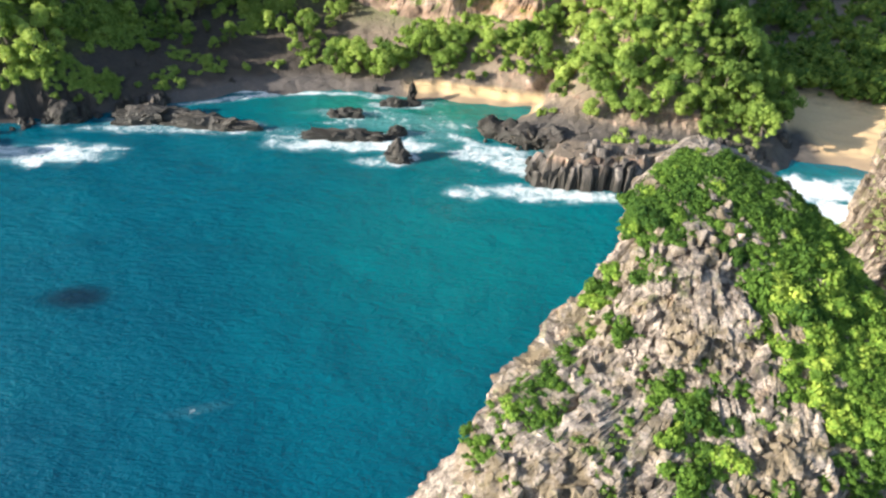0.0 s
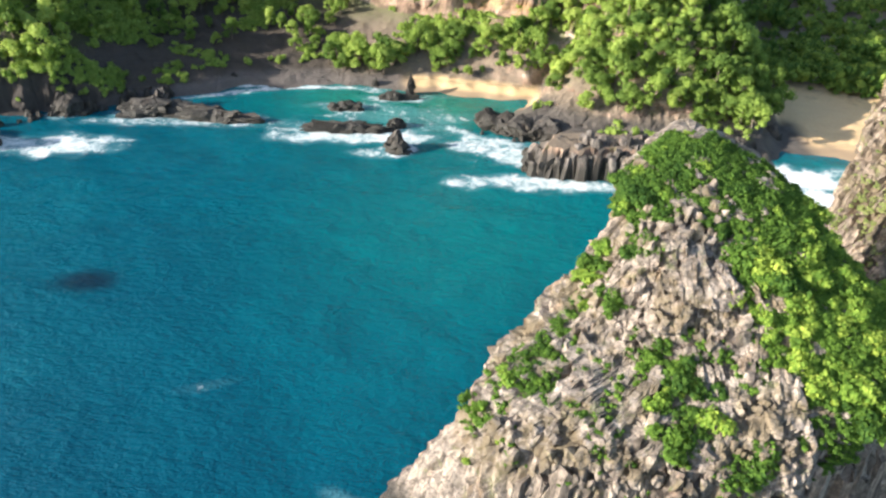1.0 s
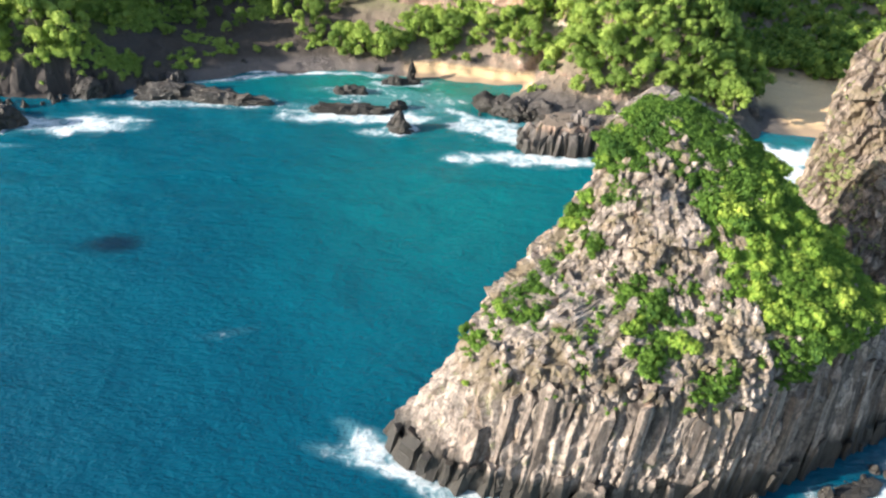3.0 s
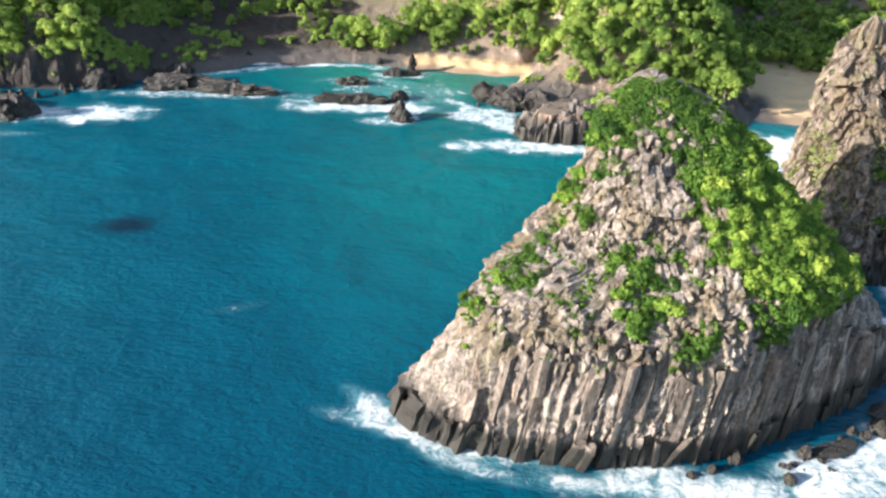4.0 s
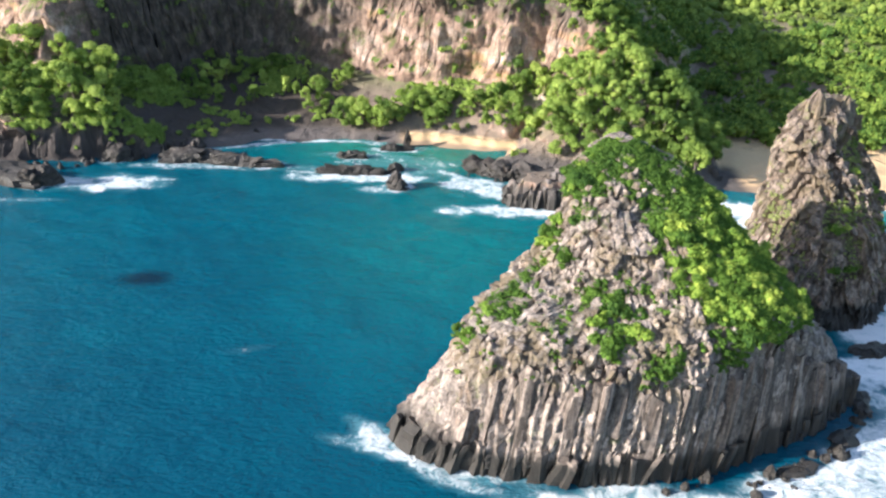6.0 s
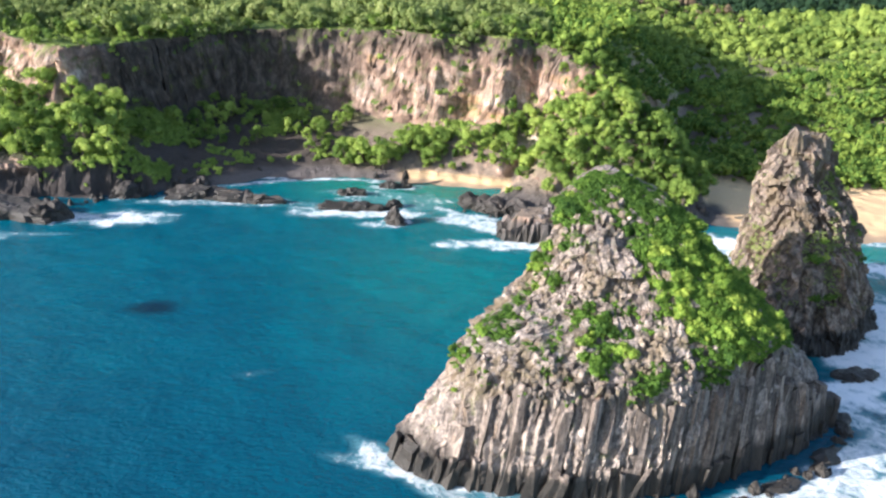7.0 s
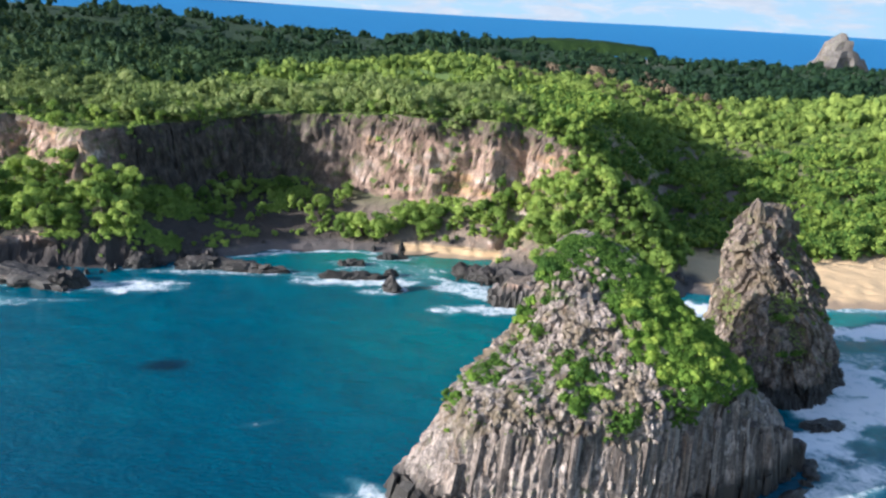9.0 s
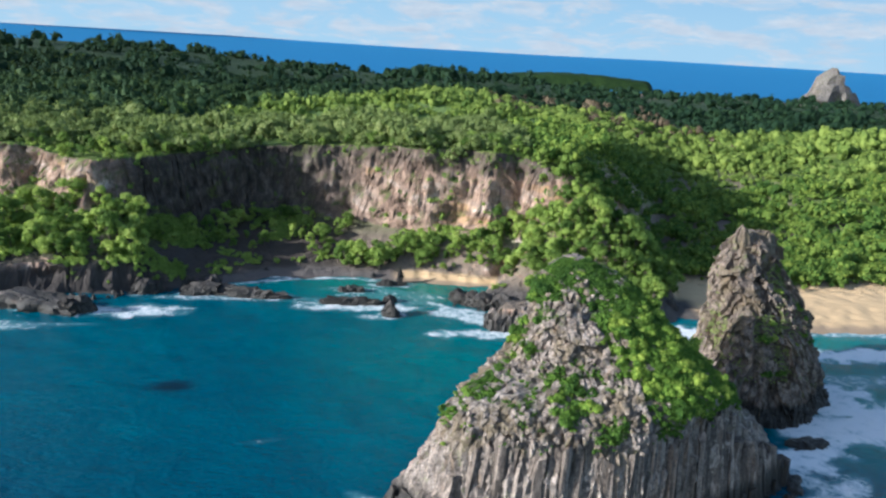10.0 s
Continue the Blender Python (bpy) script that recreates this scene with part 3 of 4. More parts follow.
# ---- rocks in the water ----
def rock_mesh(name, a, b, h, kind, seed, material_):
    """A rugged rock: a dome of stepped, broken facets, open below the water."""
    n, k = (46, 16)
    th, up = np.meshgrid(np.linspace(0, 2 * np.pi, n, endpoint=False), np.linspace(0, 1, k))
    if kind == "spire":
        r, z = (1 - up ** 5) ** 0.5 * (1.15 - 0.5 * up), -1.2 + (h + 1.2) * up
    elif kind == "wedge":
        r, z = (1 - up) ** 0.55 * (1 - 0.2 * up), -1.2 + (h + 1.2) * up
    elif kind == "reef":
        r, z = (1 - up ** 3) ** 0.5, -1.2 + (h + 1.2) * up ** 0.75
    else:
        r, z = (1 - up ** 2.2) ** 0.55, -1.2 + (h + 1.2) * up
    px, py = np.cos(th) * r * a, np.sin(th) * r * b
    w = min(a, b)
    _, own = cells(px / (0.55 * w) + seed, py / (0.55 * w), z / (0.5 * w), seed)
    f = 1 + 0.34 * (own - 0.5) + 0.28 * fbm(px / w * 1.2, py / w * 1.2 + seed, z / w, seed=seed)
    edge = np.minimum(up * 6, 1)
    px, py = px * f, py * f
    z = z + edge * h * (0.3 * (own - 0.5) + 0.3 * fbm(px / w * 0.9 + 3, py / w * 0.9, 0, seed=seed + 4)) * (0.4 + 0.6 * up)
    return mesh_of(name, np.stack([px, py, z], -1).reshape(-1, 3), grid_faces(k, n, True), material_)


for n, (kind, x, y, a, b_, h, turn) in enumerate(ROCKS):
    ob = new("sea_rock", rock_mesh("sea_rock", a, b_, h, kind, n + 3, REEF))
    on_land = y > 279 or (95 < x < 100 and y > 255)
    ob.matrix_basis = pose(x, y, 0.2 if not on_land else 0.4, 0, 0, turn)
    words = {"wedge": "dark pointed rock standing in the bay with foam", "boulder": "dark rugged boulder standing in white surf", "reef": "low black reef washed by white foam", "spire": "slim dark rock pillar on the cove's reef"}[kind]
    tagged(ob, words if not on_land else "dark boulder lying on the shore", "rock", "rocks in the water")


# boulders heaped along the rocky shores
q = np.random.default_rng(77)
HEAP = [rock_mesh("boulder", 1.0, 0.85, 1.1, "boulder", 60 + k, REEF) for k in range(6)]
for x0, y0, x1, y1, n in ((-150, 237, -112, 244, 14), (-112, 246, -94, 255, 9), (-92, 257, -78, 266, 5), (25, 232, 27, 247, 5), (28, 250, 15, 257, 5), (56, 231, 72, 244, 7), (74, 247, 94, 254, 9), (44, 115.5, 66, 118.5, 13), (66, 119, 86, 131, 18), (86, 131.5, 96, 148, 14)):
    for _ in range(n):
        f = q.random()
        s = (0.9 + 1.6 * q.random() ** 1.5) * (0.75 if y0 < 140 else 1.0)
        x, y = x0 + (x1 - x0) * f + 1.2 * q.standard_normal(), y0 + (y1 - y0) * f + 1.5 * q.standard_normal()
        ob = new("shore_boulder", HEAP[int(q.integers(6))])
        ob.matrix_basis = pose(x, y, max(float(height(x, y)), -0.6) - 0.2, 0, 0, 360 * q.random()) @ Matrix.Diagonal((s, s, s * (0.8 + 0.6 * q.random()), 1))
        tagged(ob, "wet black boulder heaped on the rocky shore", "rock", "boulders on the shore")


# ---- plants ----
def ball(n=1):
    """A small faceted ball: an octahedron, split n times."""
    v = [np.array(p, float) for p in ((1, 0, 0), (-1, 0, 0), (0, 1, 0), (0, -1, 0), (0, 0, 1), (0, 0, -1))]
    f = [(0, 2, 4), (2, 1, 4), (1, 3, 4), (3, 0, 4), (2, 0, 5), (1, 2, 5), (3, 1, 5), (0, 3, 5)]
    for _ in range(n):
        mid, out = {}, []
        for a, b_, c_ in f:
            e = []
            for p, q in ((a, b_), (b_, c_), (c_, a)):
                key = (min(p, q), max(p, q))
                if key not in mid:
                    m_ = v[p] + v[q]
                    v.append(m_ / np.linalg.norm(m_))
                    mid[key] = len(v) - 1
                e.append(mid[key])
            out += [(a, e[0], e[2]), (e[0], b_, e[1]), (e[2], e[1], c_), tuple(e)]
        f = out
    return np.array(v), np.array(f)


BALL_V, BALL_F = ball(1)
g_ = (1 + 5 ** 0.5) / 2
BUD_V = np.array([(-1, g_, 0), (1, g_, 0), (-1, -g_, 0), (1, -g_, 0), (0, -1, g_), (0, 1, g_), (0, -1, -g_), (0, 1, -g_), (g_, 0, -1), (g_, 0, 1), (-g_, 0, -1), (-g_, 0, 1)]) / (1 + g_ * g_) ** 0.5
BUD_F = np.array([(0, 11, 5), (0, 5, 1), (0, 1, 7), (0, 7, 10), (0, 10, 11), (1, 5, 9), (5, 11, 4), (11, 10, 2), (10, 7, 6), (7, 1, 8),
                  (3, 9, 4), (3, 4, 2), (3, 2, 6), (3, 6, 8), (3, 8, 9), (4, 9, 5), (2, 4, 11), (6, 2, 10), (8, 6, 7), (9, 8, 1)])


def foliage(r, clumps, leaves, size, core=0.8, form=(BUD_V, BUD_F)):
    """Leaves over a few rounded clumps (x, y, z, radius), with a rough dark heart in each. All triangles."""
    verts, faces, at = [], [], 0
    cl = np.array(clumps, float)
    for x, y, z, w in cl:
        v_ = form[0] * (w * core * (1 + 0.22 * r.standard_normal((len(form[0]), 1)))) + (x, y, z)
        verts.append(v_)
        faces.append(form[1] + at)
        at += len(v_)
    pick = r.choice(len(cl), leaves, p=cl[:, 3] ** 2 / (cl[:, 3] ** 2).sum())
    d = r.standard_normal((leaves, 3))
    d[:, 2] = np.where(d[:, 2] < -0.5, -d[:, 2], d[:, 2])
    d /= np.linalg.norm(d, axis=1, keepdims=True)
    p = cl[pick, :3] + d * cl[pick, 3:] * (0.74 + 0.4 * r.random((leaves, 1)))
    nrm = d + 0.32 * r.standard_normal((leaves, 3))
    nrm /= np.linalg.norm(nrm, axis=1, keepdims=True)
    t1 = np.cross(nrm, r.standard_normal((leaves, 3)))
    t1 /= np.linalg.norm(t1, axis=1, keepdims=True)
    t2 = np.cross(nrm, t1)
    s = size * (0.6 + 0.8 * r.random((leaves, 1)))
    q = np.stack([p - t1 * s, p - t2 * s * 0.6, p + t1 * s, p + t2 * s * 0.6 + nrm * s * 0.2], 1).reshape(-1, 3)
    i = at + 4 * np.arange(leaves)[:, None]
    verts.append(q)
    faces.append(np.concatenate([i + [0, 1, 2], i + [0, 2, 3]]))
    return np.concatenate(verts), np.concatenate(faces)


def limb(p, q, r0, r1, sides=6, rings=4, bend=0.15, r=rng):
    """A tapered, slightly crooked limb."""
    p, q = np.array(p, float), np.array(q, float)
    axis = (q - p) / np.linalg.norm(q - p)
    u = np.cross(axis, (0.3, 0.9, 0.2))
    u /= np.linalg.norm(u)
    w = np.cross(axis, u)
    out = []
    for k in range(rings):
        f = k / (rings - 1)
        c_ = p + (q - p) * f + bend * r.standard_normal(3) * (0 < k < rings - 1)
        ang = np.linspace(0, 2 * np.pi, sides, endpoint=False)
        rad = r0 + (r1 - r0) * f
        out.append(c_ + rad * (np.cos(ang)[:, None] * u + np.sin(ang)[:, None] * w))
    return np.concatenate(out), grid_faces(rings, sides, True)


def joined(pieces):
    verts, faces, at = [], [], 0
    for v_, f_ in pieces:
        verts.append(v_)
        faces.append(np.asarray(f_) + at)
        at += len(v_)
    return np.concatenate(verts), np.concatenate(faces)


def tree_meshes(seed, tall=7.0, wide=3.4, leaf=LEAF, leaves=1150):
    r = np.random.default_rng(seed)
    trunk = [limb((0, 0, -0.6), (0.2, 0.1, tall * 0.5), 0.24, 0.15, r=r)]
    clumps = [(0, 0, tall * 0.68, wide * 0.55)]
    for k in range(r.integers(11, 15)):
        a, rad = r.random() * 6.28, wide * (0.3 + 0.55 * r.random())
        z = tall * (0.2 + 0.62 * r.random())
        c_ = (rad * np.cos(a), rad * np.sin(a), z, wide * (0.16 + 0.3 * r.random() ** 1.6))
        clumps.append(c_)
        if k < 5:
            trunk.append(limb((0.15, 0.1, tall * (0.3 + 0.15 * r.random())), c_[:3], 0.12, 0.04, 5, 3, r=r))
    return (mesh_of("trunk", *joined(trunk), BARK, True), mesh_of("crown", *foliage(r, clumps, leaves, 0.31, 0.66), leaf))


def bush_meshes(seed, wide=1.0, leaf=BUSH, leaves=860, flat=0.75, size=0.092):
    """A bush about two metres across, to be scaled."""
    r = np.random.default_rng(seed)
    clumps, stems = [(0, 0, 0.35, wide * 0.55)], []
    for k in range(r.integers(7, 11)):
        a, rad = r.random() * 6.28, wide * (0.35 + 0.5 * r.random())
        c_ = (rad * np.cos(a), rad * np.sin(a), flat * (0.15 + 0.55 * r.random()), wide * (0.2 + 0.22 * r.random()))
        clumps.append(c_)
        if k < 4:
            stems.append(limb((0, 0, -0.25), c_[:3], 0.05, 0.02, 4, 3, 0.04, r=r))
    return (mesh_of("stems", *joined(stems), BARK, True), mesh_of("foliage", *foliage(r, clumps, leaves, size), leaf))


def plant(name, meshes, part_names, label, category, group):
    ob = new(name)
    ob.empty_display_size = 0.5
    for me, n in zip(meshes, part_names):
        part(n, me, ob)
    return tagged(ob, label, category, group)


class Kinds:
    """A few forms of one plant, the first use of each built, the rest copied."""

    def __init__(self, forms, name, names, label, category, group):
        self.forms, self.name, self.names, self.tags, self.made = forms, name, names, (label, category, group), {}

    def put(self, k, m):
        k = k % len(self.forms)
        if k not in self.made:
            self.made[k] = plant(self.name, self.forms[k], self.names, *self.tags)
            self.made[k].matrix_basis = m
            return self.made[k]
        ob = copy_thing(self.made[k], Matrix.Identity(4))
        ob.matrix_basis = m
        return ob


def standing(x, y, z, size, r, sx=1.0, sz=1.0, lean=6):
    m = pose(x, y, z, lean * r.standard_normal(), lean * r.standard_normal(), 360 * r.random())
    return m @ Matrix.Diagonal((size * sx, size * sx * (0.85 + 0.3 * r.random()), size * sz, 1))


# ---- the near sea stack ----
# from the water up: height, left end, right end, front, back, and the middle line's y at the left and right ends
S1 = np.array([
    (-3, -5, 97, 117.5, 169, 129, 147), (0, -3.5, 94, 118, 168, 129, 146), (4, -2.3, 91.5, 117.5, 166.4, 129, 150), (8, 0.5, 89, 117, 165.8, 129, 149),
    (12, 3.3, 86, 116.6, 164.2, 129, 147), (16, 5.5, 82.3, 116.4, 163.6, 129, 145), (20, 7.7, 78, 116.6, 163, 129.5, 143.5), (23, 9.1, 74.5, 117.8, 165.4, 131, 143),
    (26, 14.2, 72.8, 121, 167.8, 134, 141.5), (28, 20.3, 70.3, 124.8, 166.843, 139, 139), (30, 23, 67.6, 128, 166.986, 143, 140.5), (33, 24.4, 64.3, 131, 167.6, 145, 142.5),
    (36, 25.5, 60.6, 134.5, 167.714, 146, 145.5), (40, 26.8, 55.8, 139.5, 167, 148, 149.5), (43.8, 28.4, 51.6, 145.5, 167, 151, 155), (45.4, 30.6, 48.6, 150, 166.5, 154, 157),
    (46.7, 33, 44.3, 153.2, 165.5, 156.5, 158), (47.7, 35.4, 42, 155.8, 164, 158.5, 159), (48.3, 37.6, 40.2, 158, 161.5, 159.6, 159.8)])
P1 = 1.85
# the second stack
S2 = np.array([
    (-3, 80, 130, 168, 218, 190, 209), (0, 81, 128, 169.5, 217, 190, 209), (5, 82.3, 126.8, 171.5, 216, 191.3, 211.2), (12, 84, 124.6, 174.5, 215.3, 192.8, 214),
    (20, 86.3, 121.1, 178.5, 214.8, 195.3, 214), (26, 87.8, 118.2, 184, 214, 197.7, 214.5), (31, 88.4, 115.8, 190, 214.5, 200.2, 215.2), (36, 89.6, 113.8, 196, 215, 202.5, 215),
    (40, 92, 112, 199, 215, 204.5, 215), (43.5, 95, 110.2, 202, 214, 206.4, 211.9), (45.2, 97.5, 107.8, 204, 212, 207.8, 209.9), (46, 100.5, 105.3, 206.5, 209, 208.5, 209.5)])


def section(table, z):
    return [np.interp(z, table[:, 0], table[:, k]) for k in range(1, 7)]


def fullness(x, z, p):
    """How square a stack's cross-section is: straight along the east foot of the near one, square above."""
    return np.where((x > 0) & (p == P1), np.interp(z, [0, 20, 24, 28, 40, 46], [1.5, 1.5, 1.7, 2.7, 2.3, 1.85]), p)


def front(table, x, z, p=P1):
    """The y of the stack's face towards the open sea."""
    xl, xr, yf, yb, ml, mr = section(table, z)
    s = np.clip((x - (xl + xr) / 2) / ((xr - xl) / 2), -0.999, 0.999)
    mid = ml + (mr - ml) * (s + 1) / 2
    p = fullness(s, z, p)
    depth = (ml + mr) / 2 - yf
    return mid - depth * (1 - np.abs(s) ** p) ** (1 / p)


def stack_mesh(name, table, top, material_, seed, n_front=560, n_back=120, n_up=210, p=P1, coarse=1.0, rows=(3.0, 19.5), tall=1.0):
    th = np.concatenate([np.linspace(np.pi, 2 * np.pi, n_front, endpoint=False), np.linspace(0, np.pi, n_back, endpoint=False)])
    zz = np.linspace(-3, top, n_up)
    T, Zs = np.meshgrid(th, zz)
    xl, xr, yf, yb, ml, mr = section(table, Zs)
    cx, a = (xl + xr) / 2, (xr - xl) / 2
    cs, sn = np.cos(T), np.sin(T)
    q_ = np.where(sn > 0, np.minimum(p, 1.35), fullness(cs, Zs, p))
    ox, oy = np.sign(cs) * np.abs(cs) ** (2 / q_), np.sign(sn) * np.abs(sn) ** (2 / q_)
    mid = ml + (mr - ml) * (ox + 1) / 2
    b_ = np.where(sn < 0, (ml + mr) / 2 - yf, yb - (ml + mr) / 2)
    px, py = cx + a * ox, mid + b_ * oy
    # broken blocks, large and small, and ribs lower down
    _, big = cells(px / 4.2, py / 4.2, Zs / (5.5 * tall), seed)
    d2, small = cells(px / 1.7, py / 1.7, Zs / (2.6 * tall), seed + 7)
    d3, chip = cells(px / 0.85, py / 0.85, Zs / (1.25 * tall), seed + 13)
    rib = np.abs(((px * 0.55 + 0.35 * fbm(px / 5, Zs / 14, seed=seed + 9)) % 1.0) - 0.5) * 2
    low = smooth(rows[1] + 2.5, rows[1] - 2.5, Zs + 2 * fbm(px / 6, py / 6, seed=seed + 2))
    push = ((1.9 * coarse * coarse * (big - 0.5) + 1.25 * coarse * (small - 0.5) - 0.25 * (d2 - 0.4) + 0.75 * (chip - 0.5) - 0.35 * (d3 - 0.4)) * (1 - 0.6 * low) + coarse * fbm(px / 9, py / 9, Zs / 9, seed=seed + 5))
    calm = smooth(47, 57, px) * smooth(17, 21, Zs) * 0.7 * (p == P1)
    push = push * (1 - calm)
    push = push + low * (0.8 * rib - (1.5 if p == P1 else 0.45))
    fade = smooth(top + 0.2, top - 5, Zs) * 0.85 + 0.15
    nx, ny = ox, oy
    ln = np.hypot(nx, ny) + 1e-6
    px, py = px + push * fade * nx / ln, py + push * fade * ny / ln
    pz = Zs + (0.8 * (small - 0.5) + 0.6 * (big - 0.5)) * smooth(rows[1] - 2, rows[1] + 2, Zs) * coarse * (1 - calm)
    px[-1], py[-1], pz[-1] = px[-2].mean(), py[-2].mean(), pz[-2].mean() + 0.1      # closed at the top
    verts = np.stack([px, py, pz], -1).reshape(-1, 3)
    faces = grid_faces(n_up, len(th), True)
    return mesh_of(name, verts, faces, material_)


stack = tagged(new("sea_stack"), "steep basalt sea stack with grey columns and green scrub", "sea stack", "twin sea stacks")
stack.location = (45, 145, 0)
to_stack = Matrix.Translation((-45, -145, 0))
part("rock_body", stack_mesh("rock_body", S1, 48.3, STACK, 11, rows=(3.0, 22.5)), stack, to_stack)
peak = tagged(new("sea_stack"), "tall jagged brown sea stack with patchy scrub", "sea stack", "twin sea stacks")
peak.location = (102, 200, 0)
to_peak = Matrix.Translation((-102, -200, 0))
part("rock_body", stack_mesh("rock_body", S2, 46.0, PEAK, 31, 380, 90, 190, 2.0, 1.35, (0.0, 3.0), 1.9), peak, to_peak)


# the horns and shoulders of the far stack
def crag_mesh(seed, a, b, h, material_, sharp=False):
    r = np.random.default_rng(seed)
    n, k = 22, 9
    th, up = np.meshgrid(np.linspace(0, 2 * np.pi, n, endpoint=False), np.linspace(0, 1, k))
    rad = (1 - up) ** 0.95 if sharp else (1 - up ** 1.7) ** 0.6
    px, py, z = np.cos(th) * rad * a, np.sin(th) * rad * b, h * up
    _, own = cells(px / (0.6 * a) + seed, py / (0.6 * b), z / (0.35 * h), seed)
    f = 1 + 0.5 * (own - 0.5) + 0.25 * fbm(px / a + seed, py / a, z / a, seed=seed)
    return mesh_of("crag", np.stack([px * f, py * f, z + 0.25 * h * (own - 0.5) * (up > 0.1)], -1).reshape(-1, 3), grid_faces(k, n, True), material_)


for n, (x, y, z, a, b_, h, lean) in enumerate([(97.6, 202.5, 33, 3.4, 3.0, 15.5, -5), (105.0, 204.5, 34, 4.0, 3.4, 14.0, 4), (107.8, 206, 34, 2.6, 2.6, 10.5, 4), (90.6, 201, 27, 2.4, 2.4, 9.5, -3),
                                               (93.6, 202, 32, 2.4, 2.4, 9.5, -6), (101.2, 202.5, 35, 2.0, 2.2, 10.0, 0), (112.3, 203, 24, 2.8, 3.0, 10.0, 5), (117.5, 195, 8, 2.8, 3.0, 9.0, 4), (122.5, 192, -1, 3.2, 3.0, 6.0, 5), (99.5, 184, 15, 2.0, 1.6, 11.0, -3), (104.5, 185, 16, 1.8, 1.6, 9.0, 3)]):
    part("crag", crag_mesh(80 + n, a, b_, h, PEAK), peak, to_peak @ pose(x, y, z, 0, lean, 40 * n))


# ---- basalt columns of the near stack ----
def column_mesh(seed, material_):
    """A basalt column one metre across and one high: uneven corners, a broken sloping head."""
    r = np.random.default_rng(seed)
    sides = int(r.integers(5, 8))
    ang = np.linspace(0, 2 * np.pi, sides, endpoint=False) + 0.25 * r.standard_normal(sides)
    rad = 0.5 * (1 + 0.12 * r.standard_normal(sides))
    rings = []
    for f, s in ((0, 1.08), (0.36, 1.0), (0.7, 0.95), (0.95, 0.9), (1.0, 0.74)):
        c_ = 0.05 * r.standard_normal(2) * (f > 0)
        z = f + (0.05 * np.cos(ang - r.random() * 6) if f > 0.9 else 0 * ang)
        rings.append(np.stack([c_[0] + s * rad * np.cos(ang), c_[1] + s * rad * np.sin(ang), z], -1))
    verts = np.concatenate(rings)
    faces = [tuple(q) for q in grid_faces(5, sides, True)]
    me = bpy.data.meshes.new("column")
    me.from_pydata(verts.tolist(), [], faces + [tuple(range(4 * sides, 5 * sides))])
    me.materials.append(material_)
    return me


FORMS = [column_mesh(200 + k, COLUMN) for k in range(14)]
r = np.random.default_rng(5)


def stand_column(parent, back, forms, x, y, z0, z1, wide, lean_x=0.0, lean_y=0.0, loose=1.6):
    m = back @ pose(x, y, z0, lean_x + loose * r.standard_normal(), lean_y + loose * r.standard_normal()) @ pose(0, 0, 0, 0, 0, 360 * r.random()) @ Matrix.Diagonal((wide, wide * 1.15, z1 - z0, 1))
    return part("column", forms[int(r.integers(len(forms)))], parent, m)


# rows that step back up the slope, each broken at its own height, and a jumbled row at the water
def row(x0, x1, wide, tops, foot, depth, loose):
    x = x0
    k = r.random() * 50
    while x < x1:
        w = wide * (0.5 + 0.8 * r.random()) * (1.2 if x < 30 else 0.95)
        top = np.interp(x, [1, 6, 12, 20, 30, 45, 58, 70, 84, 93], tops) + 1.3 * r.standard_normal() + 2.6 * float(fbm(x / 6, k, seed=77))
        low = foot if foot < 3 else top - foot
        y = front(S1, x, max(low, 0.5) if foot < 3 else top - 1.5)
        tip = front(S1, x, top) - front(S1, x, max(low, 0.0))
        back_lean = -min(np.degrees(np.arctan2(max(tip, 0) * 0.7, max(top - low, 1))), 9.0)
        stand_column(stack, to_stack, FORMS, x, y + depth + 2.2 * r.random() ** 1.5, low - 1.5, max(top, low + 1.0), w, back_lean, np.interp(x, [0, 10, 20, 35, 60, 90], [16, 11, 5, 1, -1, -5]), loose)
        x += w * 0.62


row(1, 92, 2.9, [6, 12, 17.5, 20.5, 20.5, 22.0, 21.5, 19.0, 11, 4], 1.2, 0.5, 0.7)
row(3, 88, 2.4, [7, 14, 19.5, 22.0, 22.0, 24.0, 23.5, 21.0, 12, 5], 10.0, 0.7, 2.2)
row(7, 80, 1.7, [8, 14, 20.5, 23.5, 23.6, 25.6, 25.0, 23.0, 13, 6], 6.0, 0.8, 5.0)
row(-2, 93, 1.5, [2.2, 4.4, 6.2, 6.0, 5.2, 5.8, 5.0, 3.8, 2.4, 1.6], -0.4, -0.3, 6.0)


# ---- loose and jutting blocks on its upper slopes ----
def block_mesh(seed, material_):
    r_ = np.random.default_rng(seed)
    v_ = BALL_V * (0.5 + 0.16 * r_.standard_normal((len(BALL_V), 1)))
    v_ = np.clip(v_, -0.42, 0.42) * (1, 0.9, 1.5) + 0.03 * r_.standard_normal(v_.shape)
    return mesh_of("rock_block", v_, BALL_F, material_)


BLOCKS = [block_mesh(300 + k, STACK) for k in range(10)]


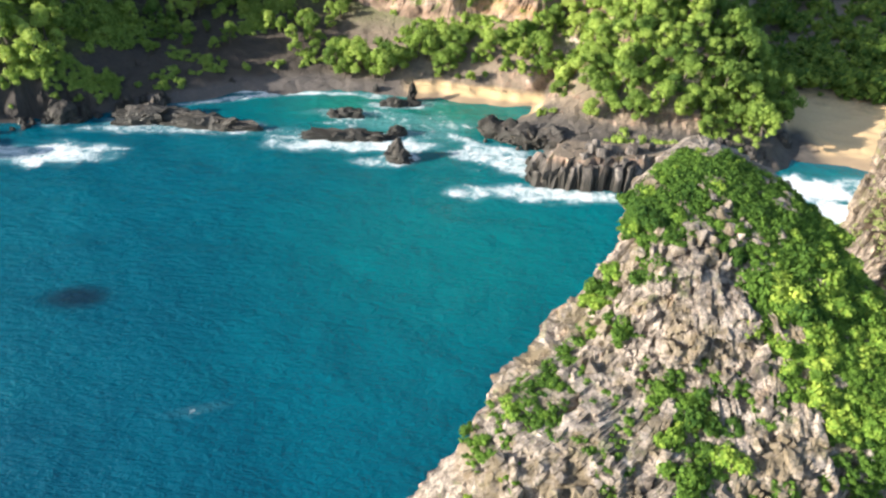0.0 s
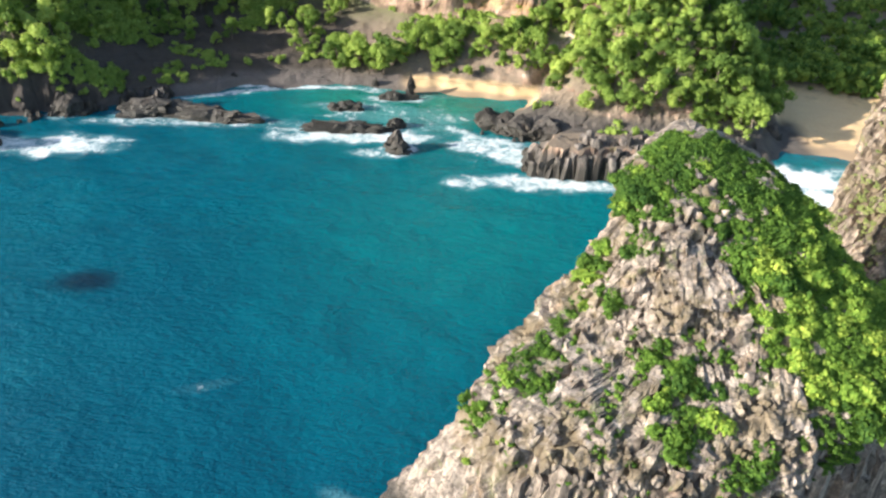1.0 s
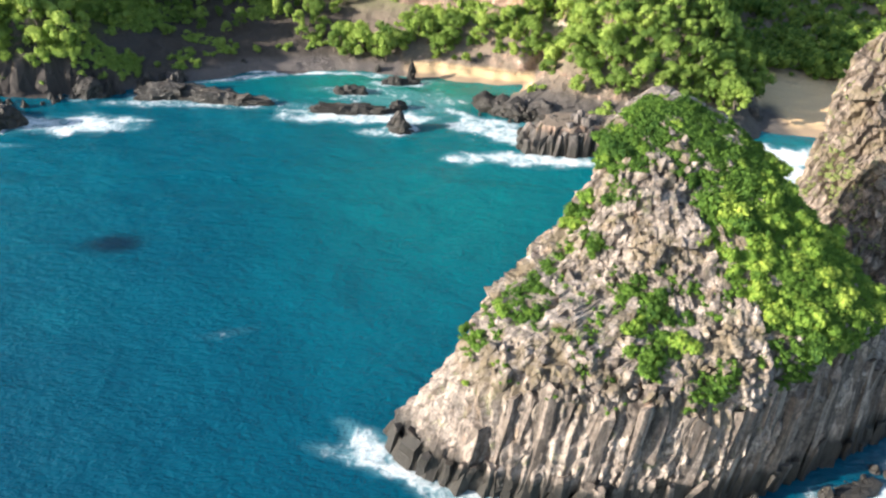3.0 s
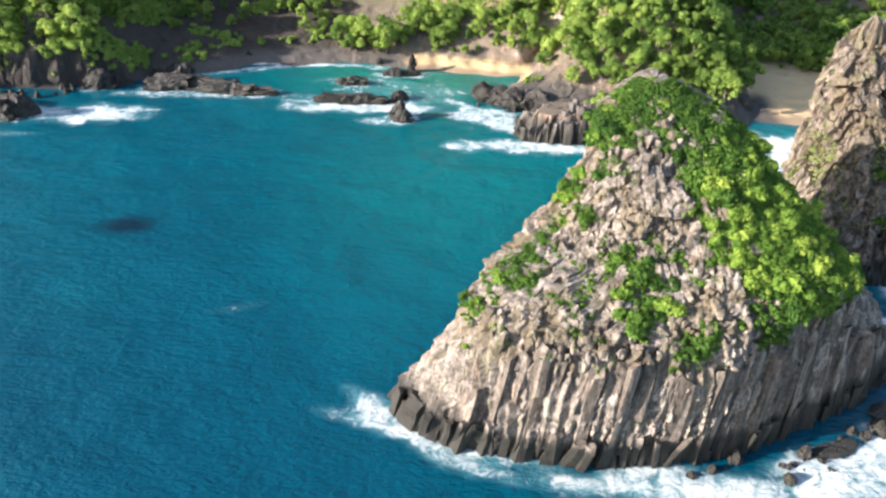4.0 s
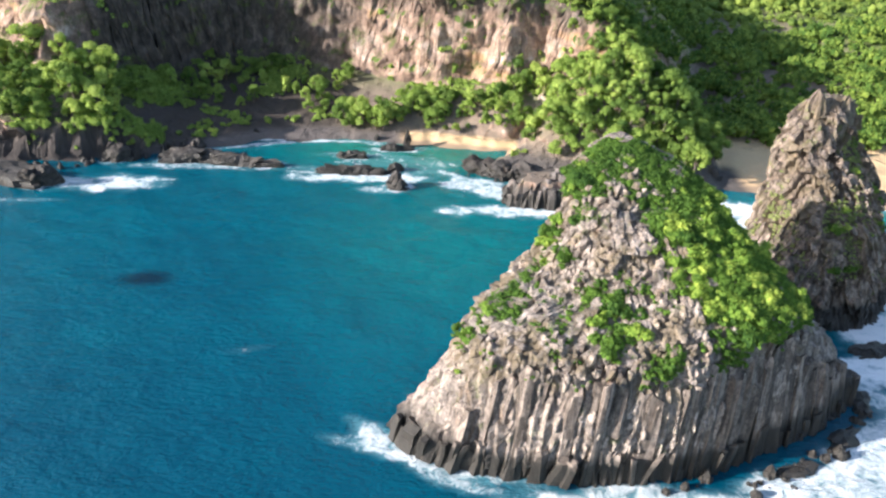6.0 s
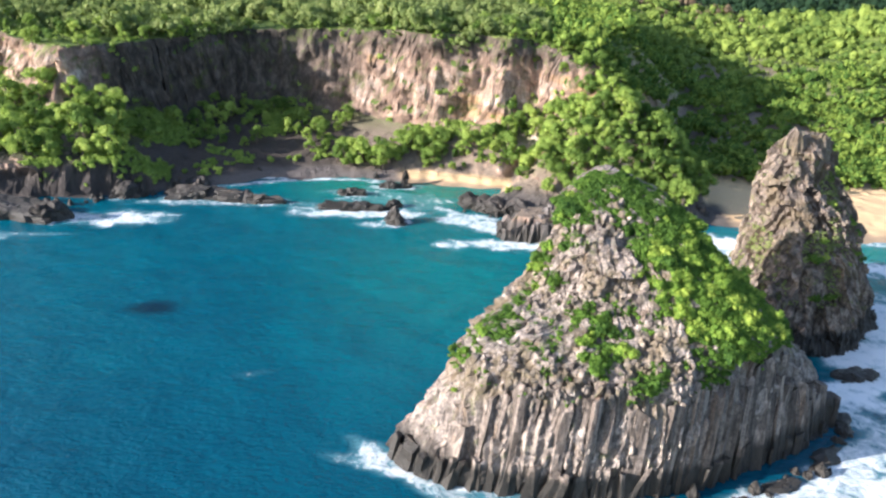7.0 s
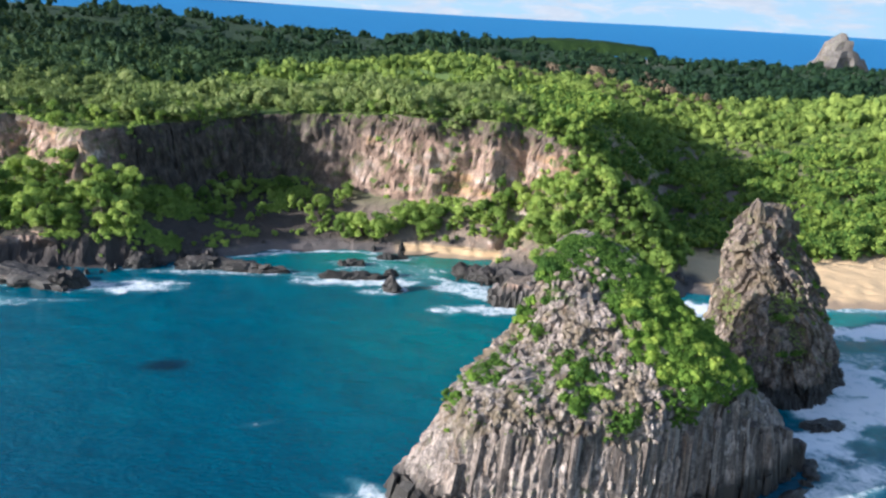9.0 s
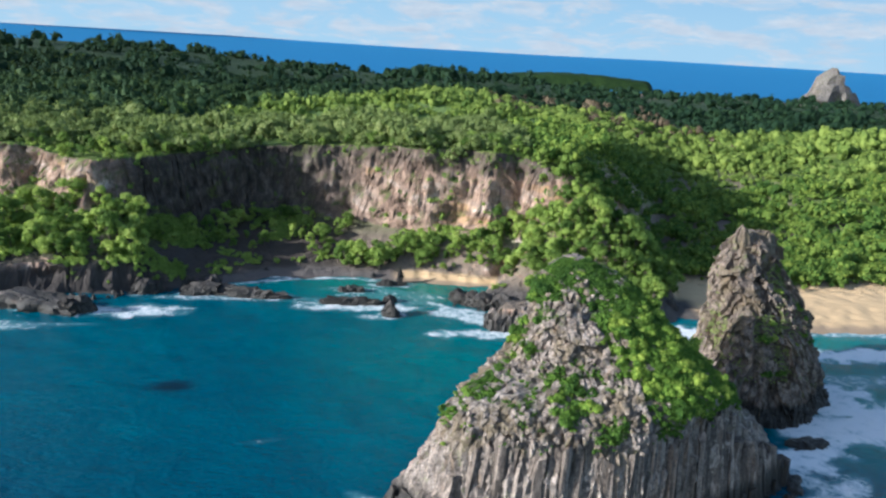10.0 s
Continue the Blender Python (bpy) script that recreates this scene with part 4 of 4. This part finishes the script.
def scrub_share(x, z):
    """How far the near stack is overgrown at a place on its face, 0 to 1."""
    cap = smooth(43.6, 46.0, z + 0.2 * (38 - x))
    edge = np.interp(z, [22, 24.5, 27, 31, 36, 40, 44, 47, 49], [82, 60, 51, 46.5, 43.0, 41.5, 40.5, 37, 33])
    right = smooth(edge - 2.0, edge + 2.5, x + 2.5 * fbm(x / 4, z / 4, seed=91)) * smooth(22.5, 25.5, z + 0.06 * (x - 55) + 1.6 * fbm(x / 5, 3.3, seed=92))
    band = np.exp(-(((x - 35.0 + 0.5 * (z - 28)) / 4.0) ** 2)) * np.exp(-(((z - 28.5) / 3.2) ** 2)) * 0.85
    ridge = np.exp(-(((z - np.interp(x, [10, 15, 20, 24], [22.0, 25.5, 28, 31])) / 0.9) ** 2)) * (x < 25) * 0.6
    band = np.maximum(band, ridge)
    return np.clip(np.maximum(np.maximum(cap, right), band), 0, 1)


placed = 0
for _ in range(4000):
    if placed >= 240:
        break
    z = 20.5 + 27 * r.random()
    xl, xr = np.interp(z, S1[:, 0], S1[:, 1]), np.interp(z, S1[:, 0], S1[:, 2])
    x = xl + 1.5 + (xr - xl - 3) * r.random()
    if scrub_share(x, z) > 0.35 or x > 50:
        continue
    s = 0.9 + 1.5 * r.random() ** 2
    m = to_stack @ pose(x, front(S1, x, z) + 0.25 * s, z, 18 * r.standard_normal(), 18 * r.standard_normal(), 360 * r.random()) @ Matrix.Diagonal((s, s, s * (0.9 + 0.6 * r.random()), 1))
    part("rock_block", BLOCKS[int(r.integers(10))], stack, m)
    placed += 1

# ---- columns of the headland rock ----
headland = tagged(new("headland_rock"), "dark columnar basalt rock at the headland's foot", "rock")
headland.location = (40, 234, 0)
to_head = Matrix.Translation((-40, -234, 0))
HEAD_FORMS = [column_mesh(240 + k, HEAD) for k in range(10)]
for row, (dy, up) in enumerate(((0.0, 0.0), (2.0, 1.8), (4.6, 3.0))):
    x = 25.0
    while x < 66:
        wide = 2.2 * (0.5 + 0.8 * r.random())
        y0 = np.interp(x, [24, 27, 38, 53, 60, 66], [233.0, 230.3, 229.8, 231.2, 235.5, 240.5]) + dy + 0.6 * r.random()
        top = np.interp(x, [24, 28, 33, 40, 52, 66], [2.0, 3.6, 5.2, 6.6, 6.4, 4.6]) + up + 0.6 * r.standard_normal()
        stand_column(headland, to_head, HEAD_FORMS, x, y0, -1.5, max(top, 1.0), wide, -12, np.interp(x, [24, 34, 66], [16, 6, -4]), 7.0)
        x += wide * 0.8

# ---- scrub on the stacks ----
scrub = Kinds([bush_meshes(400 + k) for k in range(9)], "bush", ("stems", "foliage"), "dense bright green bush rooted on the sea stack's rock", "bush", "bushes on the sea stacks")
count = 0
for x, z, s in [(44.2, 24.8, 3.4), (18.7, 24.6, 1.1), (14.1, 22.5, 1.0), (29.6, 38.4, 2.2), (25.7, 35.0, 2.6), (25.0, 33.1, 2.3), (26.5, 37.2, 2.0), (12.6, 21.8, 1.0), (15.4, 24.6, 1.1),
                (17.9, 26.3, 1.1), (41.8, 22.6, 1.4), (45.0, 35.4, 3.0), (46.4, 33.9, 2.9), (43.8, 37.3, 2.5), (61.9, 30.9, 3.3), (59.9, 29.8, 2.9), (39.3, 28.8, 1.6), (37.0, 30.3, 1.8), (34.6, 29.4, 1.9), (35.8, 27.2, 1.7),
                (40.1, 43.9, 2.1), (40.5, 41.8, 2.0), (33.3, 45.0, 1.1), (35.6, 46.2, 1.0), (30.6, 44.2, 1.0), (38.0, 47.4, 0.9), (36.4, 47.0, 0.8), (40.6, 46.4, 1.0), (43.0, 44.8, 1.3), (38.2, 48.2, 0.9), (39.6, 48.1, 0.9), (38.9, 48.3, 0.7), (37.8, 48.0, 0.8), (40.2, 47.8, 0.8),
                (29.4, 43.4, 1.0), (32.0, 27.0, 0.9), (27.8, 23.9, 0.9), (23.0, 25.6, 0.9), (34.3, 24.4, 1.0), (68.2, 23.5, 1.0), (57.8, 24.2, 1.1), (9.2, 17.5, 0.8), (16.9, 25.8, 1.2), (19.6, 27.2, 1.1), (14.4, 24.3, 1.1), (22.0, 28.4, 1.1), (24.4, 30.6, 1.4)]:
    scrub.put(count, standing(x, front(S1, x, z) + 0.35 * s, z - 0.4 * s, s, r))
    count += 1
for _ in range(9000):
    if count >= 296:
        break
    z = 21 + 26.5 * r.random() ** 1.15
    xl, xr = np.interp(z, S1[:, 0], S1[:, 1]), np.interp(z, S1[:, 0], S1[:, 2])
    x = xl + (xr - xl) * (0.5 + 0.5 * np.sin((r.random() - 0.5) * np.pi))
    if r.random() > scrub_share(x, z):
        continue
    s = (1.0 + 2.6 * r.random() ** 2.0) * np.interp(z, [40, 47], [1, 0.42]) * np.interp(x, [58, 70], [1, 0.6]) * np.interp(x, [20, 27], [0.6, 1])
    scrub.put(count, standing(x, front(S1, x, z) + 0.1 * s, z - 0.35 * s, s, r))
    count += 1

# low scrub and grass between the bushes, past counting
pieces = []
TUFTS = []
for k in range(6):
    q = np.random.default_rng(500 + k)
    TUFTS.append(foliage(q, [(0, 0, 0.1, 0.5), (0.5, 0.2, 0.1, 0.4)], 46, 0.13, 0.75, (BUD_V, BUD_F)))


def scatter(points, forms, q):
    out = []
    for x, y, z, s, sz in points:
        v_, f_ = forms[int(q.integers(len(forms)))]
        a = q.random() * 6.28
        c_, sn = np.cos(a), np.sin(a)
        w = np.stack([v_[:, 0] * c_ - v_[:, 1] * sn, v_[:, 0] * sn + v_[:, 1] * c_, v_[:, 2] * sz], -1) * s
        out.append((w + (x, y, z), f_))
    return joined(out)


spots = []
while len(spots) < 4600:
    z = 20 + 28 * r.random()
    xl, xr = np.interp(z, S1[:, 0], S1[:, 1]), np.interp(z, S1[:, 0], S1[:, 2])
    x = xl + (xr - xl) * (0.5 + 0.5 * np.sin((r.random() - 0.5) * np.pi))
    if r.random() < max(0.5 * scrub_share(x, z), 0.7 * smooth(0.05, 0.5, fbm(x / 5, z / 4, seed=96)) * smooth(20, 24, z)):
        s = 0.4 + 0.8 * r.random() + 0.3 * scrub_share(x, z)
        spots.append((x, front(S1, x, z) - 0.1, z, s, 0.9))
tagged(new("low_scrub", mesh_of("low_scrub", *scatter(spots, TUFTS, r), BUSH)), "low green scrub and grass clinging to the near stack", "scrub", kind="stuff")

# the far stack
count2 = 0
spots = []
while len(spots) < 1500:
    z = 12 + 26 * r.random()
    xl, xr = np.interp(z, S2[:, 0], S2[:, 1]), np.interp(z, S2[:, 0], S2[:, 2])
    x = xl + (xr - xl) * (0.5 + 0.5 * np.sin((r.random() - 0.5) * np.pi))
    share = 0.8 * smooth(0.0, 0.5, fbm(x / 6, z / 6, seed=97) + 0.5 * np.exp(-(((x - 104) / 8) ** 2)) + 0.35 * smooth(95, 88, x))
    if r.random() > share * smooth(8, 14, z) * smooth(38, 33, z):
        continue
    y = front(S2, x, z, 2.0)
    if count2 < 24 and x > 97 and r.random() < 0.2:
        s = 1.3 + 1.0 * r.random()
        ob = scrub.put(count2, standing(x, y + 0.3 * s, z - 0.3 * s, s, r))
        count2 += 1
    else:
        spots.append((x, y, z, 0.3 + 0.6 * r.random(), 0.8))
tagged(new("low_scrub", mesh_of("low_scrub", *scatter(spots, TUFTS, r), WOODS)), "patchy low scrub on the jagged far stack", "scrub", kind="stuff")

# ---- trees that can be told apart ----
trees = Kinds([tree_meshes(600 + k, 6.2 + 0.5 * k, 2.9 + 0.25 * (k % 4)) for k in range(8)], "tree", ("trunk", "crown"), "leafy green tree with a rounded uneven crown", "tree", "trees round the bays")
r = np.random.default_rng(12)
spots, tries = [], 0


def room(x, y, gap):
    return all((x - a) ** 2 + (y - b_) ** 2 > gap * gap for a, b_, _ in spots)


def grow(n, where, gap, size, ok=None):
    done, tries = 0, 0
    while done < n and tries < 6000:
        tries += 1
        x, y = where()
        if not room(x, y, gap):
            continue
        z = float(height(x, y))
        if ok and not ok(x, y, z):
            continue
        spots.append((x, y, z))
        s = size * (0.75 + 0.5 * r.random())
        trees.put(len(spots), standing(x, y, z - 0.2, s, r, 1.0, 0.8 + 0.35 * r.random(), 4))
        done += 1


box = lambda x0, x1, y0, y1: (lambda: (x0 + (x1 - x0) * r.random(), y0 + (y1 - y0) * r.random()))
grow(140, box(30, 112, 250, 306), 3.2, 1.0, lambda x, y, z: z > 4.8 and y > 259 - 0.1 * (x - 34) + 9 * (x < 42))
grow(16, box(-132, -108, 252, 290), 3.4, 1.1)
grow(30, box(-178, -108, 250, 286), 4.0, 1.25, lambda x, y, z: 8 < z < 27)
grow(12, box(-36, -14, 288, 300), 2.8, 1.15)
grow(20, box(-10, 36, 293, 304), 2.8, 1.0)
grow(8, box(-2, 30, 288, 296), 4.0, 0.5)
grow(48, box(-106, -34, 268, 334), 3.4, 0.8, lambda x, y, z: 5 < z < 21)
grow(110, box(-185, 60, 290, 340), 3.4, 0.75, lambda x, y, z: z > 40)

# ---- undergrowth on the slopes and cliffs, past counting ----
spots_u = []
while len(spots_u) < 4600:
    n = 4000
    px, py = -185 + 300 * r.random(n), 246 + 90 * r.random(n)
    pz = height(px, py)
    cover = smooth(-0.25, 0.35, fbm(px / 13, py / 13, seed=140)) * smooth(np.where(px < -30, 2.2, 4.0), np.where(px < -30, 4.5, 7.5), pz)
    cover = cover * np.where((pz > 18) & (px < 62) & (py > 276), 0.12, 1.0) * np.where((px > -12) & (px < 40) & (pz < 11), 0.3, 1.0)
    for x, y, z, c_ in zip(px, py, pz, cover):
        if r.random() < c_:
            spots_u.append((x, y, z, 1.2 + 1.3 * r.random(), 0.9 + 0.6 * r.random()))
tagged(new("undergrowth", mesh_of("undergrowth", *scatter(spots_u[:4600], TUFTS, r), LEAF)), "green undergrowth on the slopes below the cliffs", "scrub", kind="stuff")

# ---- woods inland, past counting ----
CANOPY = []
for k in range(12):
    q = np.random.default_rng(700 + k)
    cl = [(0, 0, 2.4, 1.5)] + [((1.1 + 1.2 * q.random()) * np.cos(a), (1.1 + 1.2 * q.random()) * np.sin(a), 1.4 + 1.7 * q.random(), 0.6 + 0.7 * q.random()) for a in q.random(5) * 6.28]
    CANOPY.append(foliage(q, cl, 96, 0.34, 0.7, (BUD_V, BUD_F)))
FARWOOD = []
for k in range(8):
    q = np.random.default_rng(720 + k)
    cl = [(2.0 * q.standard_normal(), 2.0 * q.standard_normal(), 1.4 + 1.4 * q.random(), 1.1 + 1.3 * q.random()) for _ in range(3)]
    FARWOOD.append(foliage(q, cl, 34, 0.6, 0.8, (BUD_V, BUD_F)))


def wood(n, where, size, test):
    pts = np.array([where() for _ in range(n)])
    zz = height(pts[:, 0], pts[:, 1])
    good = test(pts[:, 0], pts[:, 1], zz)
    grove = 1 + 0.35 * fbm(pts[:, 0] / 30, pts[:, 1] / 30, seed=133)
    return [(x, y, z - 0.5, size * k * (0.45 + 1.35 * r.random() ** 2.2), 0.7 + 0.6 * r.random()) for (x, y), z, k, g in zip(pts, zz, grove, good) if g]


def clearing(x, y):
    """Where grass shows between the trees, 0 to 1."""
    gaps = 0.9 * smooth(0.2, 0.6, fbm(x / 38, y / 24, seed=131)) * smooth(90, 50, x)
    pasture = 0.95 * np.exp(-((((x + 60) / 110) ** 2 + ((y - 520 - 0.6 * (x + 60)) / 60) ** 2) ** 2))
    meadow = 1.3 * np.exp(-((((x - 70) / 30) ** 2 + ((y - 532) / 38) ** 2) ** 2))
    return np.maximum(gaps * (y > 340), np.maximum(pasture, meadow))


def cloud_shade_line(x):
    """The edge of the cloud shade painted into the ridge forest's leaves."""
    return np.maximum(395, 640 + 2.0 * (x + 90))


view = lambda x, y: np.abs(x - 5) < y * 0.64 + 30
near = wood(5200, box(-260, 330, 312, 470), 1.3, lambda x, y, z: (z > 3.5) & ((z > 41) | (x > 48)) & view(x, y) & (r.random(len(x)) > 0.95 * clearing(x, y)) & ((z > 45) | (x > 100) | (y > 309)))
near += wood(1500, box(100, 290, 288, 330), 1.05, lambda x, y, z: (z > 3.2))
mid = wood(6600, box(-480, 500, 462, 700), 1.25, lambda x, y, z: (z > 3) & view(x, y) & (r.random(len(x)) > 0.97 * clearing(x, y)))
far = wood(3600, box(-620, 700, 700, 1000), 1.5, lambda x, y, z: (z > 3) & view(x, y))
far += wood(2200, box(-700, 1500, 1000, 2100), 2.2, lambda x, y, z: (z > 2) & view(x, y))
ridge_n = [p for p in near if p[1] > cloud_shade_line(p[0]) + 30 * r.standard_normal()]
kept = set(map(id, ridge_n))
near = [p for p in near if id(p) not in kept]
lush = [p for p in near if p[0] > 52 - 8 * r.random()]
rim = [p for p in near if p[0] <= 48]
ridge_m = [p for p in mid if p[1] > cloud_shade_line(p[0]) + 40 * r.standard_normal()]
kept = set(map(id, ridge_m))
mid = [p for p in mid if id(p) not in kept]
dry = [p for p in mid + far if 40 < p[0] < 260 and 600 < p[1] < 900 and r.random() < 0.3]
kept = set(map(id, dry))
mid = [p for p in mid if id(p) not in kept]
far = [p for p in far if id(p) not in kept]
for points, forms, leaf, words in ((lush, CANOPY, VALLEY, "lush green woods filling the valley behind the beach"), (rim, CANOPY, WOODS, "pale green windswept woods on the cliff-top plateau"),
                                   (ridge_n, CANOPY, SHADED_RIDGE, "green forest at the foot of the ridge, painted dark for cloud shadow"), (mid, FARWOOD, MIDWOOD, "mixed green woods rolling across the inland plateau"),
                                   (ridge_m, FARWOOD, SHADED_RIDGE, "green forest climbing the island's ridge, with cloud shadow in its colour"), (far, FARWOOD, SHADED_RIDGE, "distant green forest covering the island's ridge, darkened as under cloud"),
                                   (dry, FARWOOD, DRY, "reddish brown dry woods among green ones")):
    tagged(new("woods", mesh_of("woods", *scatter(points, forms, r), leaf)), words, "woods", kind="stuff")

# one leafless tree on the cliff top
bare = plant("bare_tree", tree_meshes(640, 6.0, 3.2, DRY, 520), ("trunk", "crown"), "leafless greyish brown tree among green woods", "tree", "trees round the bays")
bare.location = (13, 345, float(height(13, 345)) - 0.2)

# ---- far things ----
far_stack = tagged(new("far_islet"), "distant grey rock islet with a green crest", "islet")
far_stack.location = (965, 1866, -20)
lean = Matrix.Identity(4)
lean[0][2] = 0.3
part("rock_body", crag_mesh(63, 112, 90, 112, ISLET, True), far_stack, lean)
cx, cy = np.meshgrid(np.linspace(0, 1, 60), np.linspace(0, 1, 20))
cz = 60 * smooth(0, 0.25, cy) * smooth(1.0, 0.93, cx + 0.03 * vnoise(cy * 6, 0)) * (0.72 + 0.28 * np.sin(0.3 + cx * 2.3) ** 2) - 4 * (1 - smooth(0, 0.1, cy)) + 1.5 * fbm(cx * 20, cy * 8, seed=3)
cape = new("far_cape", mesh_of("far_cape", np.stack([108 + 500 * cx, 2010 + 240 * cy, cz - 27 + 3 * fbm(cx * 30, cy * 16, seed=8)], -1).reshape(-1, 3), grid_faces(20, 60), MIDWOOD, True))
tagged(cape, "low green cape across the island with a cliff end", "land", kind="structure")


def house(x, y):
    z = float(height(x, y))
    wall_m, t_, b_ = material("house_wall")
    v_, _, _ = place(t_)
    t_.links.new(mix(t_, noise_tex(t_, v_, 1.0), (0.6, 0.56, 0.5), (0.78, 0.74, 0.68)), b_.inputs["Base Color"])
    roof_m, t_, b_ = material("house_roof")
    v_, _, _ = place(t_)
    t_.links.new(mix(t_, noise_tex(t_, v_, 2.0), (0.32, 0.14, 0.08), (0.45, 0.22, 0.13)), b_.inputs["Base Color"])
    ob = tagged(new("house"), "small pale house with a tiled roof among trees", "house")
    ob.location = (x, y, z)
    bm = bmesh.new()
    bmesh.ops.create_cube(bm, size=1, matrix=Matrix.Translation((0, 0, 2.0)) @ Matrix.Diagonal((9, 6, 5, 1)))
    bmesh.ops.bevel(bm, geom=bm.edges[:], offset=0.05)
    me = bpy.data.meshes.new("wall")
    bm.to_mesh(me)
    me.materials.append(wall_m)
    part("wall", me, ob)
    me = bpy.data.meshes.new("roof")
    me.from_pydata([(-5, -3.6, 4.3), (5, -3.6, 4.3), (5, 3.6, 4.3), (-5, 3.6, 4.3), (-5, 0, 6.4), (5, 0, 6.4)], [], [(0, 1, 5, 4), (2, 3, 4, 5), (1, 2, 5), (3, 0, 4), (3, 2, 1, 0)])
    me.materials.append(roof_m)
    part("roof", me, ob)


house(48, 700)
